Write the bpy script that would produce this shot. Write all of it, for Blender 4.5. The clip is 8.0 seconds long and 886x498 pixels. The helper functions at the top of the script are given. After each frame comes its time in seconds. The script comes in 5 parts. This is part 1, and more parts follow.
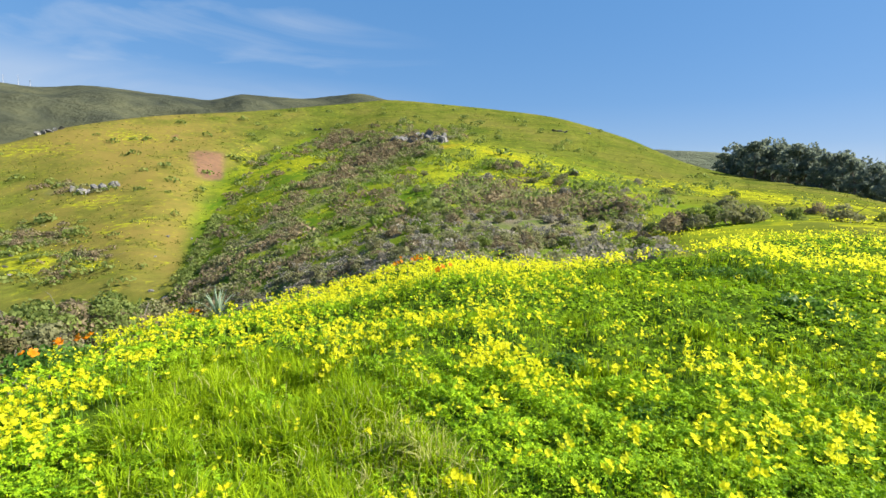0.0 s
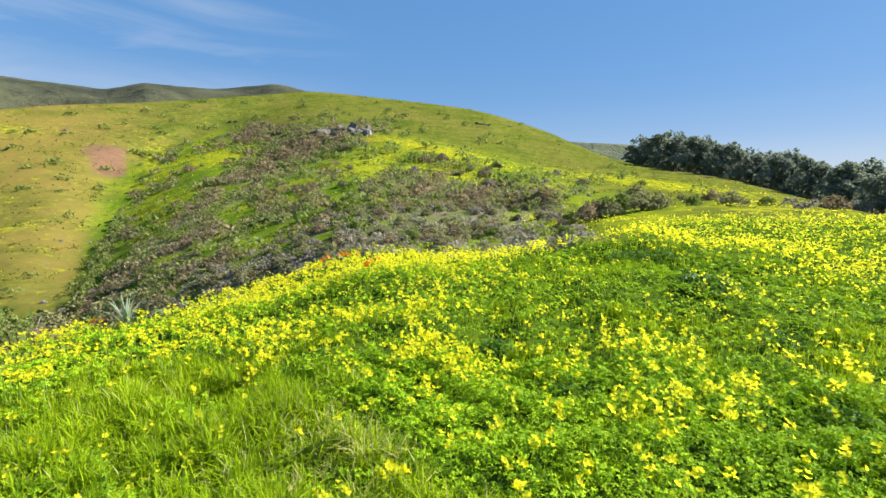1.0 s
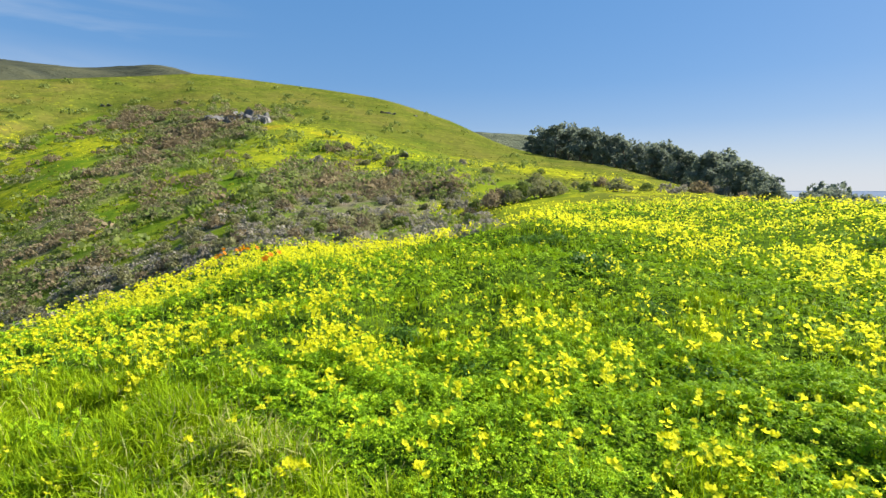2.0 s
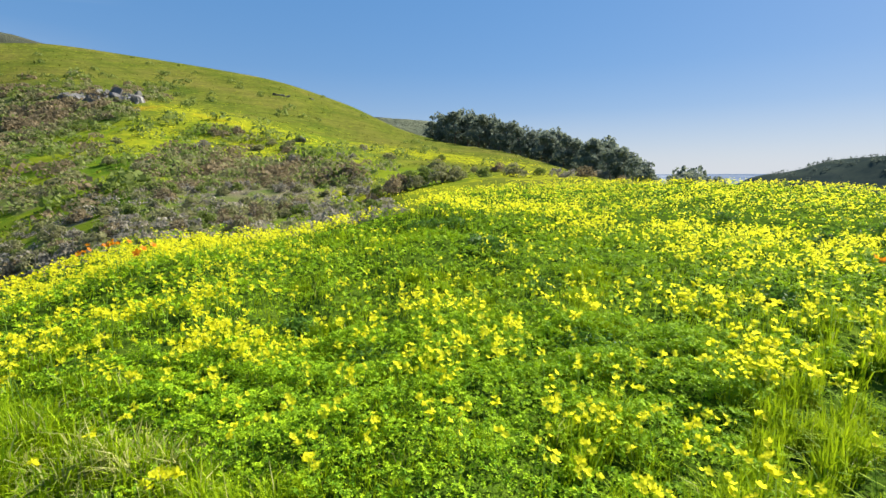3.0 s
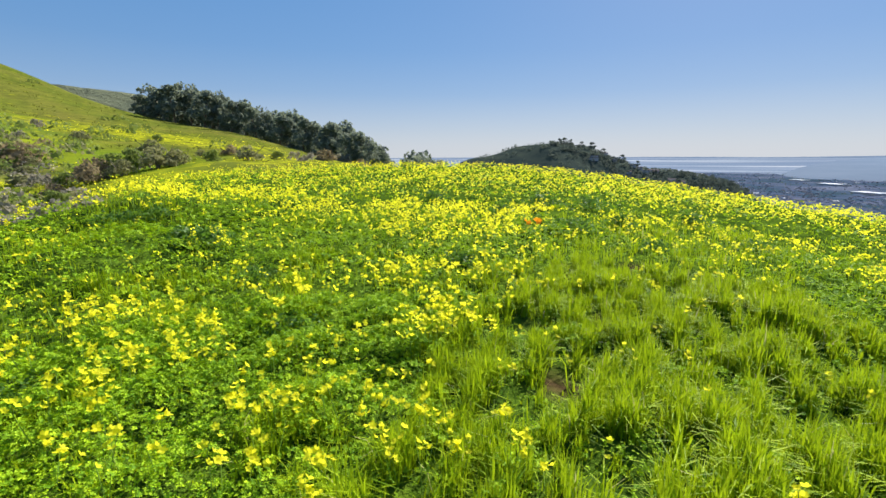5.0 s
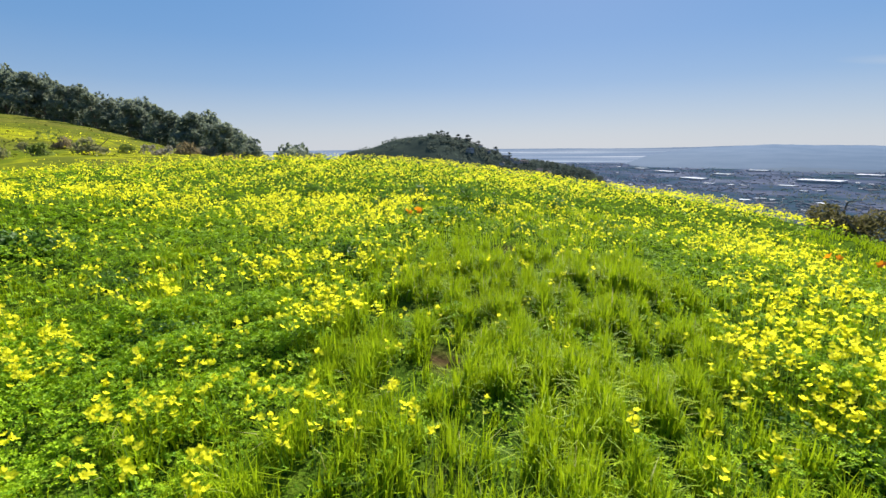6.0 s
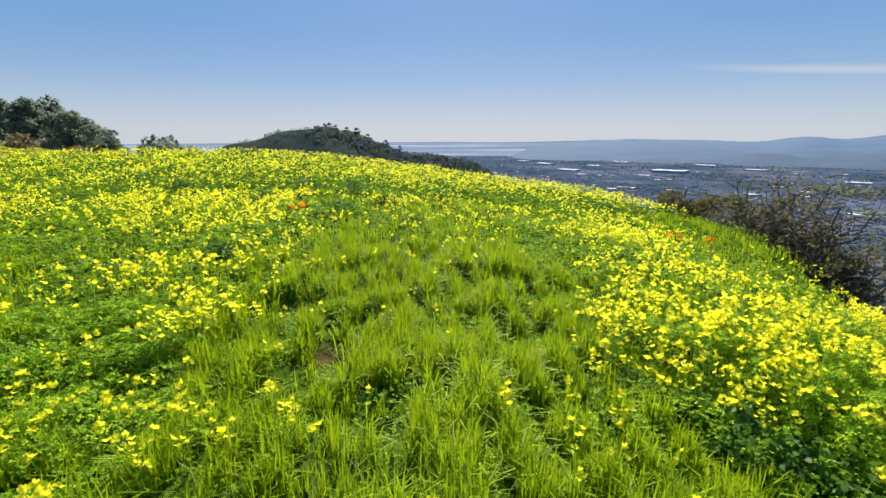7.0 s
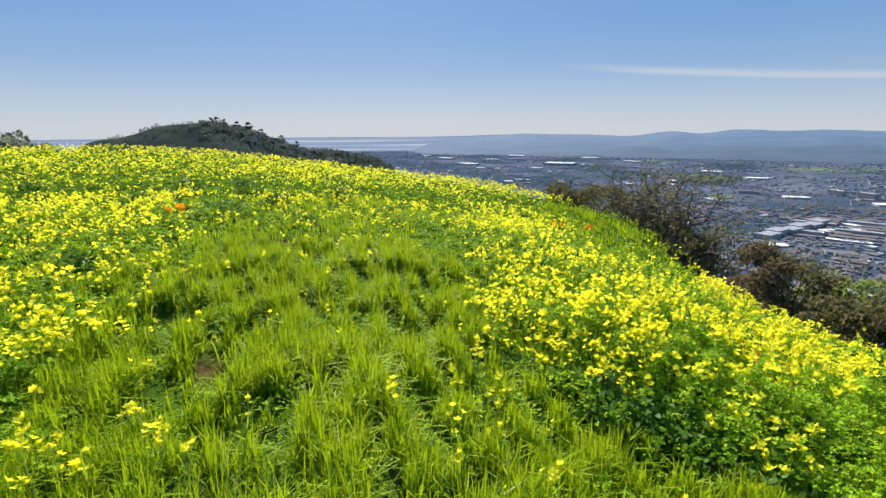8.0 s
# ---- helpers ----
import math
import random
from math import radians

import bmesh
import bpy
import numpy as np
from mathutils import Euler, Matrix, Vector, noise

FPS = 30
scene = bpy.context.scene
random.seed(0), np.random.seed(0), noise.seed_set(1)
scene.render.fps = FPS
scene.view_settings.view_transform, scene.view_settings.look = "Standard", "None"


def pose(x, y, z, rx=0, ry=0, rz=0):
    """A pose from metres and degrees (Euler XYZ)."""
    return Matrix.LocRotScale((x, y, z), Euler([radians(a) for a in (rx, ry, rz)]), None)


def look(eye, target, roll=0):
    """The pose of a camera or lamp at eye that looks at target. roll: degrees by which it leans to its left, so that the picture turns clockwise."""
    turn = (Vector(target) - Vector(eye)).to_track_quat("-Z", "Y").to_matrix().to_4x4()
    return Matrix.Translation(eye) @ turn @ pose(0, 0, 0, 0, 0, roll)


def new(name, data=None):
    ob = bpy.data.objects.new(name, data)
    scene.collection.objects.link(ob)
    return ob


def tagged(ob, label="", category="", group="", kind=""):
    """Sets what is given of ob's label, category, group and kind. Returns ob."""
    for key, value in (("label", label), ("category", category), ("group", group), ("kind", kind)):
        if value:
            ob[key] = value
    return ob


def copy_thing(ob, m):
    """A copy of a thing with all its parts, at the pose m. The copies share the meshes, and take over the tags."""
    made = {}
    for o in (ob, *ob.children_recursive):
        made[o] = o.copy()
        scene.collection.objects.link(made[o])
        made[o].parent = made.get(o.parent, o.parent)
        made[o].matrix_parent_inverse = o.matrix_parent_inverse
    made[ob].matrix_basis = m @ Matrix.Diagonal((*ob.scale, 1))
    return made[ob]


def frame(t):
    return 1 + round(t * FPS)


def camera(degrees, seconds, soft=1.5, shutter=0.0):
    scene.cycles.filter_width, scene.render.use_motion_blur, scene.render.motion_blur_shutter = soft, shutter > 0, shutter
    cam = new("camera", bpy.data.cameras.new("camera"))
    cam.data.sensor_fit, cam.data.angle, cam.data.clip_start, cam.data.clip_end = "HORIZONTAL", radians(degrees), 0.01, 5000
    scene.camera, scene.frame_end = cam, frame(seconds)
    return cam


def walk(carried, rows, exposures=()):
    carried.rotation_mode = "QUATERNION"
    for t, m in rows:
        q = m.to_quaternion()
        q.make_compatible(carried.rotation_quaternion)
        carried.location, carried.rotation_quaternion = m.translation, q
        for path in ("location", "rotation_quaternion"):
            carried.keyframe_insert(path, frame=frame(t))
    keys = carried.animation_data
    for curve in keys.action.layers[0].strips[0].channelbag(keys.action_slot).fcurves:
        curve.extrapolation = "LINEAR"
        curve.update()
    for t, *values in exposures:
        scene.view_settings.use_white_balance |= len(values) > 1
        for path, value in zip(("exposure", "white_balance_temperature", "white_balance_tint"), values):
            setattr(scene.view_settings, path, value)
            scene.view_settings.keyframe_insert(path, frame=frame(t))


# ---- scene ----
from mathutils.bvhtree import BVHTree

cam = camera(87.29, 8.0, soft=1.5)
EYE_Z = 1.42
# seconds, heading (clockwise from +y), tilt, lean, and the shift of the eye from its mean place
PATH = (
    (0.0, 0.0, -5.96, 1.96, -0.243, 0.240, 0.048), (0.5, 4.02, -6.23, 1.34, -0.250, 0.241, 0.048),
    (1.0, 8.78, -6.57, 0.78, -0.230, 0.226, 0.040), (1.5, 14.27, -7.01, 0.39, -0.193, 0.195, 0.040),
    (3.0, 31.67, -9.46, -0.39, -0.065, 0.184, 0.002), (3.5, 38.37, -9.96, -0.38, 0.033, 0.122, -0.008),
    (4.0, 46.32, -10.32, -0.15, 0.177, 0.026, 0.001), (4.5, 54.47, -10.97, -0.14, 0.241, -0.039, -0.001),
    (6.0, 76.59, -12.54, -0.44, 0.122, -0.139, -0.031), (6.5, 83.36, -12.98, -0.36, 0.109, -0.184, -0.035),
    (7.0, 89.81, -13.39, -0.19, 0.113, -0.230, -0.041), (7.5, 96.02, -13.88, -0.23, 0.110, -0.286, -0.032),
    (8.0, 101.63, -14.03, -0.28, 0.077, -0.353, -0.029))


def bearing(az, el):
    """Unit vector towards a heading and elevation in degrees."""
    a, e = radians(az), radians(el)
    return Vector((math.sin(a) * math.cos(e), math.cos(a) * math.cos(e), math.sin(e)))


rows = []
for t, az, tilt, lean, dx, dy, dz in PATH:
    eye = Vector((dx, dy, EYE_Z + dz))
    rows.append((t, look(eye, eye + bearing(az, tilt), lean)))
walk(cam, rows, exposures=((0.0, 1.35), (2.5, 1.24), (5.0, 1.1), (8.0, 1.05)))

# ---- light ----
SUN_AZ, SUN_EL = 92.0, 38.0
world = bpy.data.worlds.new("sky")
scene.world = world
world.use_nodes = True
wn, wl = world.node_tree.nodes, world.node_tree.links
sky = wn.new("ShaderNodeTexSky")
sky.sky_type = "NISHITA"
sky.sun_disc = False
sky.sun_elevation, sky.sun_rotation = radians(SUN_EL), radians(SUN_AZ)
sky.altitude, sky.air_density, sky.dust_density, sky.ozone_density = 300, 1.0, 0.35, 3.5
background = wn["Background"]
background.inputs["Strength"].default_value = 0.085
# thin cirrus: stretched noise over the sky's own directions
tc = wn.new("ShaderNodeTexCoord")
wmap = wn.new("ShaderNodeMapping")
wmap.inputs["Rotation"].default_value = (0.0, radians(-14), radians(35))
wmap.inputs["Scale"].default_value = (1.2, 5.0, 9.0)
wl.new(tc.outputs["Generated"], wmap.inputs["Vector"])
wnoise = wn.new("ShaderNodeTexNoise")
wnoise.inputs["Scale"].default_value = 1.5
wnoise.inputs["Detail"].default_value = 7.0
wnoise.inputs["Distortion"].default_value = 0.8
wl.new(wmap.outputs["Vector"], wnoise.inputs["Vector"])
wramp = wn.new("ShaderNodeValToRGB")
wramp.color_ramp.elements[0].position, wramp.color_ramp.elements[1].position = 0.50, 0.95
wl.new(wnoise.outputs["Fac"], wramp.inputs["Fac"])
wmix = wn.new("ShaderNodeMix")
wmix.data_type = "RGBA"
wmix.inputs["B"].default_value = (3.5, 3.75, 4.08, 1)
wtint = wn.new("ShaderNodeMix")
wtint.data_type, wtint.blend_type = "RGBA", "MULTIPLY"
wtint.inputs["Factor"].default_value = 1.0
wtint.inputs["B"].default_value = (1.0, 0.97, 0.98, 1)
wgamma = wn.new("ShaderNodeGamma")
wgamma.inputs["Gamma"].default_value = 0.30
wblue = wn.new("ShaderNodeMix")
wblue.data_type, wblue.blend_type = "RGBA", "MULTIPLY"
wblue.inputs["Factor"].default_value = 1.0
wblue.inputs["B"].default_value = (0.70, 0.87, 1.32, 1)
wl.new(sky.outputs["Color"], wblue.inputs["A"])
wl.new(wblue.outputs["Result"], wgamma.inputs["Color"])
wsat = wn.new("ShaderNodeHueSaturation")
wsat.inputs["Saturation"].default_value, wsat.inputs["Value"].default_value = 1.95, 1.98
wl.new(wgamma.outputs["Color"], wsat.inputs["Color"])
wl.new(wsat.outputs["Color"], wtint.inputs["A"])
wl.new(wtint.outputs["Result"], wmix.inputs["A"])
# one long thin streak of cloud low over the town
wsep = wn.new("ShaderNodeSeparateXYZ")
wl.new(tc.outputs["Generated"], wsep.inputs["Vector"])


def pulse(value, stops):
    r = wn.new("ShaderNodeValToRGB")
    e = r.color_ramp.elements
    while len(e) < len(stops):
        e.new(0.5)
    for k, (p, v) in enumerate(stops):
        e[k].position, e[k].color = p, (v, v, v, 1)
    wl.new(value, r.inputs["Fac"])
    return r.outputs["Color"]


def world_math(operation, a, b, c=0.0):
    k = wn.new("ShaderNodeMath")
    k.operation = operation
    for i, v in enumerate((a, b, c)):
        if isinstance(v, (int, float)):
            k.inputs[i].default_value = v
        else:
            wl.new(v, k.inputs[i])
    return k.outputs[0]


low = world_math("MULTIPLY_ADD", wnoise.outputs["Fac"], 0.004, wsep.outputs["Z"])
slant = world_math("MULTIPLY_ADD", wsep.outputs["Y"], -0.115, low)
streak = world_math("MULTIPLY", pulse(slant, ((0.168, 0), (0.175, 0.75), (0.180, 0.6), (0.188, 0))), pulse(world_math("MULTIPLY", wsep.outputs["Y"], -1.0), ((0.40, 0), (0.58, 1), (0.85, 1), (0.97, 0))))
rim = world_math("MULTIPLY", pulse(low, ((0.004, 0.6), (0.014, 0.4), (0.022, 0))), pulse(world_math("MULTIPLY", wsep.outputs["Y"], -1.0), ((0.5, 0), (0.75, 1))))
west = pulse(world_math("ADD", wsep.outputs["X"], 1.0), ((0.25, 1), (0.72, 1), (1.12, 0)))
veil = world_math("MULTIPLY", world_math("MULTIPLY", wramp.outputs["Color"], 0.6), west)
bank = world_math("MULTIPLY", world_math("MULTIPLY", pulse(low, ((0.12, 0.42), (0.185, 0.36), (0.235, 0))), pulse(world_math("ADD", wsep.outputs["X"], 1.0), ((0.3, 1), (0.8, 0.8), (1.0, 0)))), pulse(wnoise.outputs["Fac"], ((0.3, 0.35), (0.6, 1))))
mist = pulse(low, ((0.0, 0.7), (0.05, 0.38), (0.12, 0.08), (0.2, 0)))
wmax = world_math("MAXIMUM", mist, world_math("MAXIMUM", world_math("MAXIMUM", world_math("MAXIMUM", streak, rim), veil), bank))
wl.new(wmax, wmix.inputs["Factor"])
wl.new(wmix.outputs["Result"], background.inputs["Color"])

sun_data = bpy.data.lights.new("sun", "SUN")
sun_data.energy, sun_data.angle, sun_data.color = 5.0, radians(0.55), (1.0, 0.95, 0.86)
sun = new("sun", sun_data)
sun.matrix_world = look(bearing(SUN_AZ, SUN_EL) * 100, (0, 0, 0))

# ---- materials ----


def nodes_of(name):
    m = bpy.data.materials.new(name)
    m.use_nodes = True
    return m, m.node_tree.nodes, m.node_tree.links, m.node_tree.nodes["Principled BSDF"]


def noise_ramp(n, l, coords, scale, stops, detail=5.0, rough=0.55):
    """A noise run through a colour ramp; returns the colour output."""
    t = n.new("ShaderNodeTexNoise")
    t.inputs["Scale"].default_value, t.inputs["Detail"].default_value, t.inputs["Roughness"].default_value = scale, detail, rough
    l.new(coords, t.inputs["Vector"])
    r = n.new("ShaderNodeValToRGB")
    e = r.color_ramp.elements
    while len(e) < len(stops):
        e.new(0.5)
    for k, (p, c) in enumerate(stops):
        e[k].position, e[k].color = p, (*c, 1)
    l.new(t.outputs["Fac"], r.inputs["Fac"])
    return r.outputs["Color"], t.outputs["Fac"]


def mixed(n, l, fac, a, b, blend="MIX"):
    m = n.new("ShaderNodeMix")
    m.data_type, m.blend_type = "RGBA", blend
    for socket, v in (("Factor", fac), ("A", a), ("B", b)):
        if isinstance(v, (int, float)):
            m.inputs[socket].default_value = v
        elif isinstance(v, tuple):
            m.inputs[socket].default_value = (*v, 1)
        else:
            l.new(v, m.inputs[socket])
    return m.outputs["Result"]


def bump_on(n, l, b, height, strength=0.5, distance=0.05):
    k = n.new("ShaderNodeBump")
    k.inputs["Strength"].default_value, k.inputs["Distance"].default_value = strength, distance
    l.new(height, k.inputs["Height"])
    l.new(k.outputs["Normal"], b.inputs["Normal"])


def surface(name, stops, scale=4.0, rough=0.8, metal=0.0, bump=0.4, distance=0.02, obj=True, spec=0.3):
    """An opaque surface with two scales of noise colour and relief."""
    m, n, l, b = nodes_of(name)
    c = n.new("ShaderNodeTexCoord").outputs["Object" if obj else "Generated"]
    col, fac = noise_ramp(n, l, c, scale, stops)
    col2, _ = noise_ramp(n, l, c, scale * 7, ((0.3, (0.7, 0.7, 0.7)), (0.7, (1.0, 1.0, 1.0))))
    l.new(mixed(n, l, 0.6, col, col2, "MULTIPLY"), b.inputs["Base Color"])
    b.inputs["Roughness"].default_value, b.inputs["Metallic"].default_value = rough, metal
    b.inputs["Specular IOR Level"].default_value = spec
    if bump:
        bump_on(n, l, b, fac, bump, distance)
    return m


def leafy(name, dark, light, through_col, rough=0.45, share=0.4, patch=0.6, spec=0.2):
    """Thin leaves: varied from leaf to leaf and from patch to patch, light shining through."""
    m, n, l, b = nodes_of(name)
    g = n.new("ShaderNodeNewGeometry")
    c = n.new("ShaderNodeTexCoord").outputs["Object"]
    r = n.new("ShaderNodeValToRGB")
    r.color_ramp.elements[0].color, r.color_ramp.elements[1].color = (*dark, 1), (*light, 1)
    l.new(g.outputs["Random Per Island"], r.inputs["Fac"])
    pc, _ = noise_ramp(n, l, c, patch, ((0.3, (0.62, 0.7, 0.7)), (0.7, (1.12, 1.05, 0.9))))
    col = mixed(n, l, 0.8, r.outputs["Color"], pc, "MULTIPLY")
    l.new(col, b.inputs["Base Color"])
    b.inputs["Roughness"].default_value = rough
    b.inputs["Specular IOR Level"].default_value = spec
    tr = n.new("ShaderNodeBsdfTranslucent")
    l.new(mixed(n, l, 0.75, col, through_col), tr.inputs["Color"])
    mx = n.new("ShaderNodeMixShader")
    mx.inputs["Fac"].default_value = share
    l.new(b.outputs["BSDF"], mx.inputs[1])
    l.new(tr.outputs["BSDF"], mx.inputs[2])
    l.new(mx.outputs["Shader"], n["Material Output"].inputs["Surface"])
    return m


M = {}
M["clover"] = leafy("clover_leaf", (0.095, 0.225, 0.010), (0.42, 0.60, 0.016), (0.45, 0.66, 0.012), 0.6, 0.25, spec=0.08)
M["grass"] = leafy("grass_blade", (0.075, 0.165, 0.007), (0.41, 0.54, 0.013), (0.47, 0.61, 0.012), 0.5, 0.33, spec=0.04)
M["straw"] = leafy("dry_grass_blade", (0.36, 0.36, 0.10), (0.56, 0.54, 0.20), (0.58, 0.56, 0.2), 0.6, 0.35)
M["petal"] = leafy("yellow_petal", (0.84, 0.77, 0.015), (0.92, 0.87, 0.045), (0.94, 0.89, 0.04), 0.6, 0.6, spec=0.1)
M["poppy"] = leafy("orange_petal", (0.85, 0.20, 0.01), (0.95, 0.32, 0.01), (0.95, 0.35, 0.01), 0.5, 0.4)
M["stem"] = leafy("green_stem", (0.16, 0.28, 0.04), (0.24, 0.38, 0.06), (0.3, 0.45, 0.05), 0.5, 0.25)
M["sage"] = leafy("sage_leaf", (0.145, 0.150, 0.075), (0.31, 0.295, 0.155), (0.36, 0.36, 0.14), 0.8, 0.38, spec=0.05)
M["brown_brush"] = leafy("dry_brush_leaf", (0.135, 0.106, 0.064), (0.31, 0.245, 0.155), (0.37, 0.295, 0.155), 0.8, 0.34, spec=0.05)
M["grey_brush"] = leafy("grey_brush_twig", (0.19, 0.17, 0.135), (0.38, 0.345, 0.28), (0.42, 0.38, 0.29), 0.8, 0.36, spec=0.05)
M["green_brush"] = leafy("brush_leaf", (0.09, 0.13, 0.035), (0.24, 0.28, 0.085), (0.30, 0.38, 0.07), 0.7, 0.36, spec=0.05)
M["olive_brush"] = leafy("olive_brush_leaf", (0.08, 0.074, 0.034), (0.19, 0.165, 0.08), (0.23, 0.21, 0.08), 0.7, 0.3, spec=0.05)
# grove leaves: lightened and blued, so haze is put into their colour
M["tree_leaf"] = leafy("hazed_eucalyptus_leaf", (0.12, 0.15, 0.135), (0.26, 0.295, 0.235), (0.27, 0.31, 0.20), 0.7, 0.38, spec=0.05)
M["bark"] = surface("bark", ((0.3, (0.14, 0.10, 0.07)), (0.7, (0.28, 0.22, 0.17))), 6.0, 0.9, bump=0.7)
M["dark_brush"] = leafy("dark_brush_leaf", (0.075, 0.062, 0.042), (0.18, 0.138, 0.095), (0.22, 0.175, 0.09), 0.8, 0.3, spec=0.05)
M["twig"] = surface("twig_bark", ((0.3, (0.10, 0.085, 0.072)), (0.7, (0.21, 0.188, 0.165))), 14.0, 0.9, bump=0.5)
M["rock"] = surface("lichened_rock", ((0.32, (0.07, 0.07, 0.065)), (0.52, (0.19, 0.18, 0.165)), (0.72, (0.35, 0.335, 0.30))), 0.8, 0.9, bump=0.8, distance=0.2)

# ---- terrain ----
# by heading: distance and elevation of the flower field's crest, of the first ground seen past it, and of the skyline
AZ = (-180, -120, -60, -45, -38, -31, -23.5, -12.6, -6, 0, 11, 20, 27, 32, 39, 46, 55, 64, 75, 85, 94, 103, 111, 116, 128, 135, 141, 148, 165)
CREST_R = (9, 8, 6, 6, 7, 8, 9.5, 11.5, 12.3, 12, 11, 10, 10.8, 15, 22, 24, 26, 27, 26, 25, 23, 20, 17, 15, 11, 9, 7.5, 6.5, 7)
CREST_EL = (-10, -12, -15.5, -15.1, -13.9, -12.6, -11.3, -9.0, -7.0, -5.75, -5.9, -4.9, -3.4, -2.3, -1.5, -1.25, -1.0, -1.0, -1.6, -2.8, -4, -5, -6.2, -7.4, -12, -15.4, -17.7, -18.6, -15)
NEXT_R = (40, 60, 70, 70, 66, 58, 48, 36, 30, 27, 27, 27, 26, 26, 28, 30, 34, 36, 36, 34, 32, 30, 28, 26, 22, 20, 18, 18, 24)
NEXT_EL = (-20, -17, -17, -17.5, -17, -15.5, -14, -11.5, -9.5, -8, -7.5, -6.5, -4.6, -3.2, -2.2, -2.0, -2.2, -4, -6, -8, -10, -12, -15, -19, -24, -26, -27, -27, -25)
TOP_R = (200, 240, 250, 260, 270, 285, 300, 320, 335, 330, 310, 285, 225, 205, 175, 140, 90, 150, 200, 200, 200, 190, 180, 170, 160, 150, 150, 150, 170)
TOP_EL = (-26, -4, 2.0, 3.2, 5.9, 7.7, 8.9, 10.7, 11.55, 11.3, 10.3, 7.9, 4.9, 3.5, 2.3, 0.3, -2.6, -14, -18, -19, -20, -21, -23, -25, -27, -29, -30, -30, -28)
PLAIN_Z = -108.0
KNOLL_R = 450.0
KNOLL_AZ = (58, 61, 64.5, 68, 71, 75, 77, 79.5, 82, 85, 88.5, 91.5, 95, 99)
KNOLL_EL = (-7, -3.0, -1.0, 0.1, 0.75, 1.2, 1.1, 0.5, -0.6, -1.6, -2.2, -2.55, -3.7, -6.5)


def over_az(az, values):
    """Smooth periodic reading of a table by heading (cubic, monotone between knots)."""
    k = np.array(AZ, float)
    v = np.array(values, float)
    k = np.concatenate((k[-3:] - 360, k, k[:3] + 360))
    v = np.concatenate((v[-3:], v, v[:3]))
    return pchip(k, v, (np.asarray(az, float) + 180) % 360 - 180)


def pchip(k, v, x):
    h, d = np.diff(k), np.diff(v) / np.diff(k)
    s = np.zeros(len(k))
    same = d[:-1] * d[1:] > 0
    s[1:-1][same] = 2 * d[:-1][same] * d[1:][same] / (d[:-1] + d[1:])[same]
    s[0], s[-1] = d[0], d[-1]
    i = np.clip(np.searchsorted(k, x) - 1, 0, len(k) - 2)
    t = (x - k[i]) / h[i]
    return (v[i] * (1 + 2 * t) * (1 - t) ** 2 + s[i] * h[i] * t * (1 - t) ** 2 + v[i + 1] * t * t * (3 - 2 * t) + s[i + 1] * h[i] * t * t * (t - 1))


WAVES = [(random.uniform(0, 6.283), random.uniform(0, 6.283), random.uniform(0.6, 1.7)) for _ in range(28)]


def wavy(x, y, size, first=0, count=7):
    """Soft uneven field of about unit range, with features of that size in metres."""
    s = 0
    for a, p, q in WAVES[first:first + count]:
        s = s + np.sin((x * math.cos(a) + y * math.sin(a)) * q * 6.283 / size + p)
    return s / count * 1.6


def tan_deg(e):
    return np.tan(np.radians(e))


# hummocks and hollows of the field: place, half length and width, turn, rise
SWELLS = ((6.0, 7.6, 2.3, 1.15, -18, 0.28), (1.75, 4.3, 1.7, 1.3, 30, -0.27), (3.6, 7.0, 0.9, 0.7, 0, -0.14), (3.5, 0.6, 1.0, 0.8, 0, -0.11), (0.2, 7.2, 1.5, 1.0, 0, 0.08), (3.6, -1.6, 0.7, 0.5, 0, -0.06), (10.1, -6.9, 2.6, 1.6, 0, 0.38))


def near_z(x, y):
    """The flower field's ground."""
    r, az = np.hypot(x, y), np.degrees(np.arctan2(x, y))
    rc = over_az(az, CREST_R)
    zc = EYE_Z - 0.26 + rc * tan_deg(over_az(az, CREST_EL))
    u = np.clip(r / rc, 0, 1.3)
    z = zc * u ** 1.6 + 0.17 * np.sin(np.pi * np.clip(u, 0, 1)) * np.clip(1 - np.abs(az - 30) / 80, 0, 1)
    for cx, cy, along, across, turn, lift in SWELLS:
        c, s = math.cos(radians(turn)), math.sin(radians(turn))
        z = z + lift * np.exp(-(((x - cx) * c + (y - cy) * s) / along) ** 2 - ((-(x - cx) * s + (y - cy) * c) / across) ** 2)
    fade = np.clip(r / 3, 0, 1)
    return z + fade * (0.06 * wavy(x, y, 2.6) + 0.03 * wavy(x, y, 0.9, 7))


RAVINE_EL = (-17.0, -11.5, -5.5, -1.8, 2.0, 4.0, 6.2, 9.0)
RAVINE_AZ = (-33.5, -30.8, -28.0, -26.0, -25.1, -22.2, -17.9, -12.0)
SPUR_AZ = (-30.0, -11.5, -3.5, 4.0, 9.6, 15.5, 20.7, 26.7, 40.0)
SPUR_EL = (9.5, 7.8, 7.2, 6.1, 5.0, 3.5, 0.4, -1.6, -4.0)


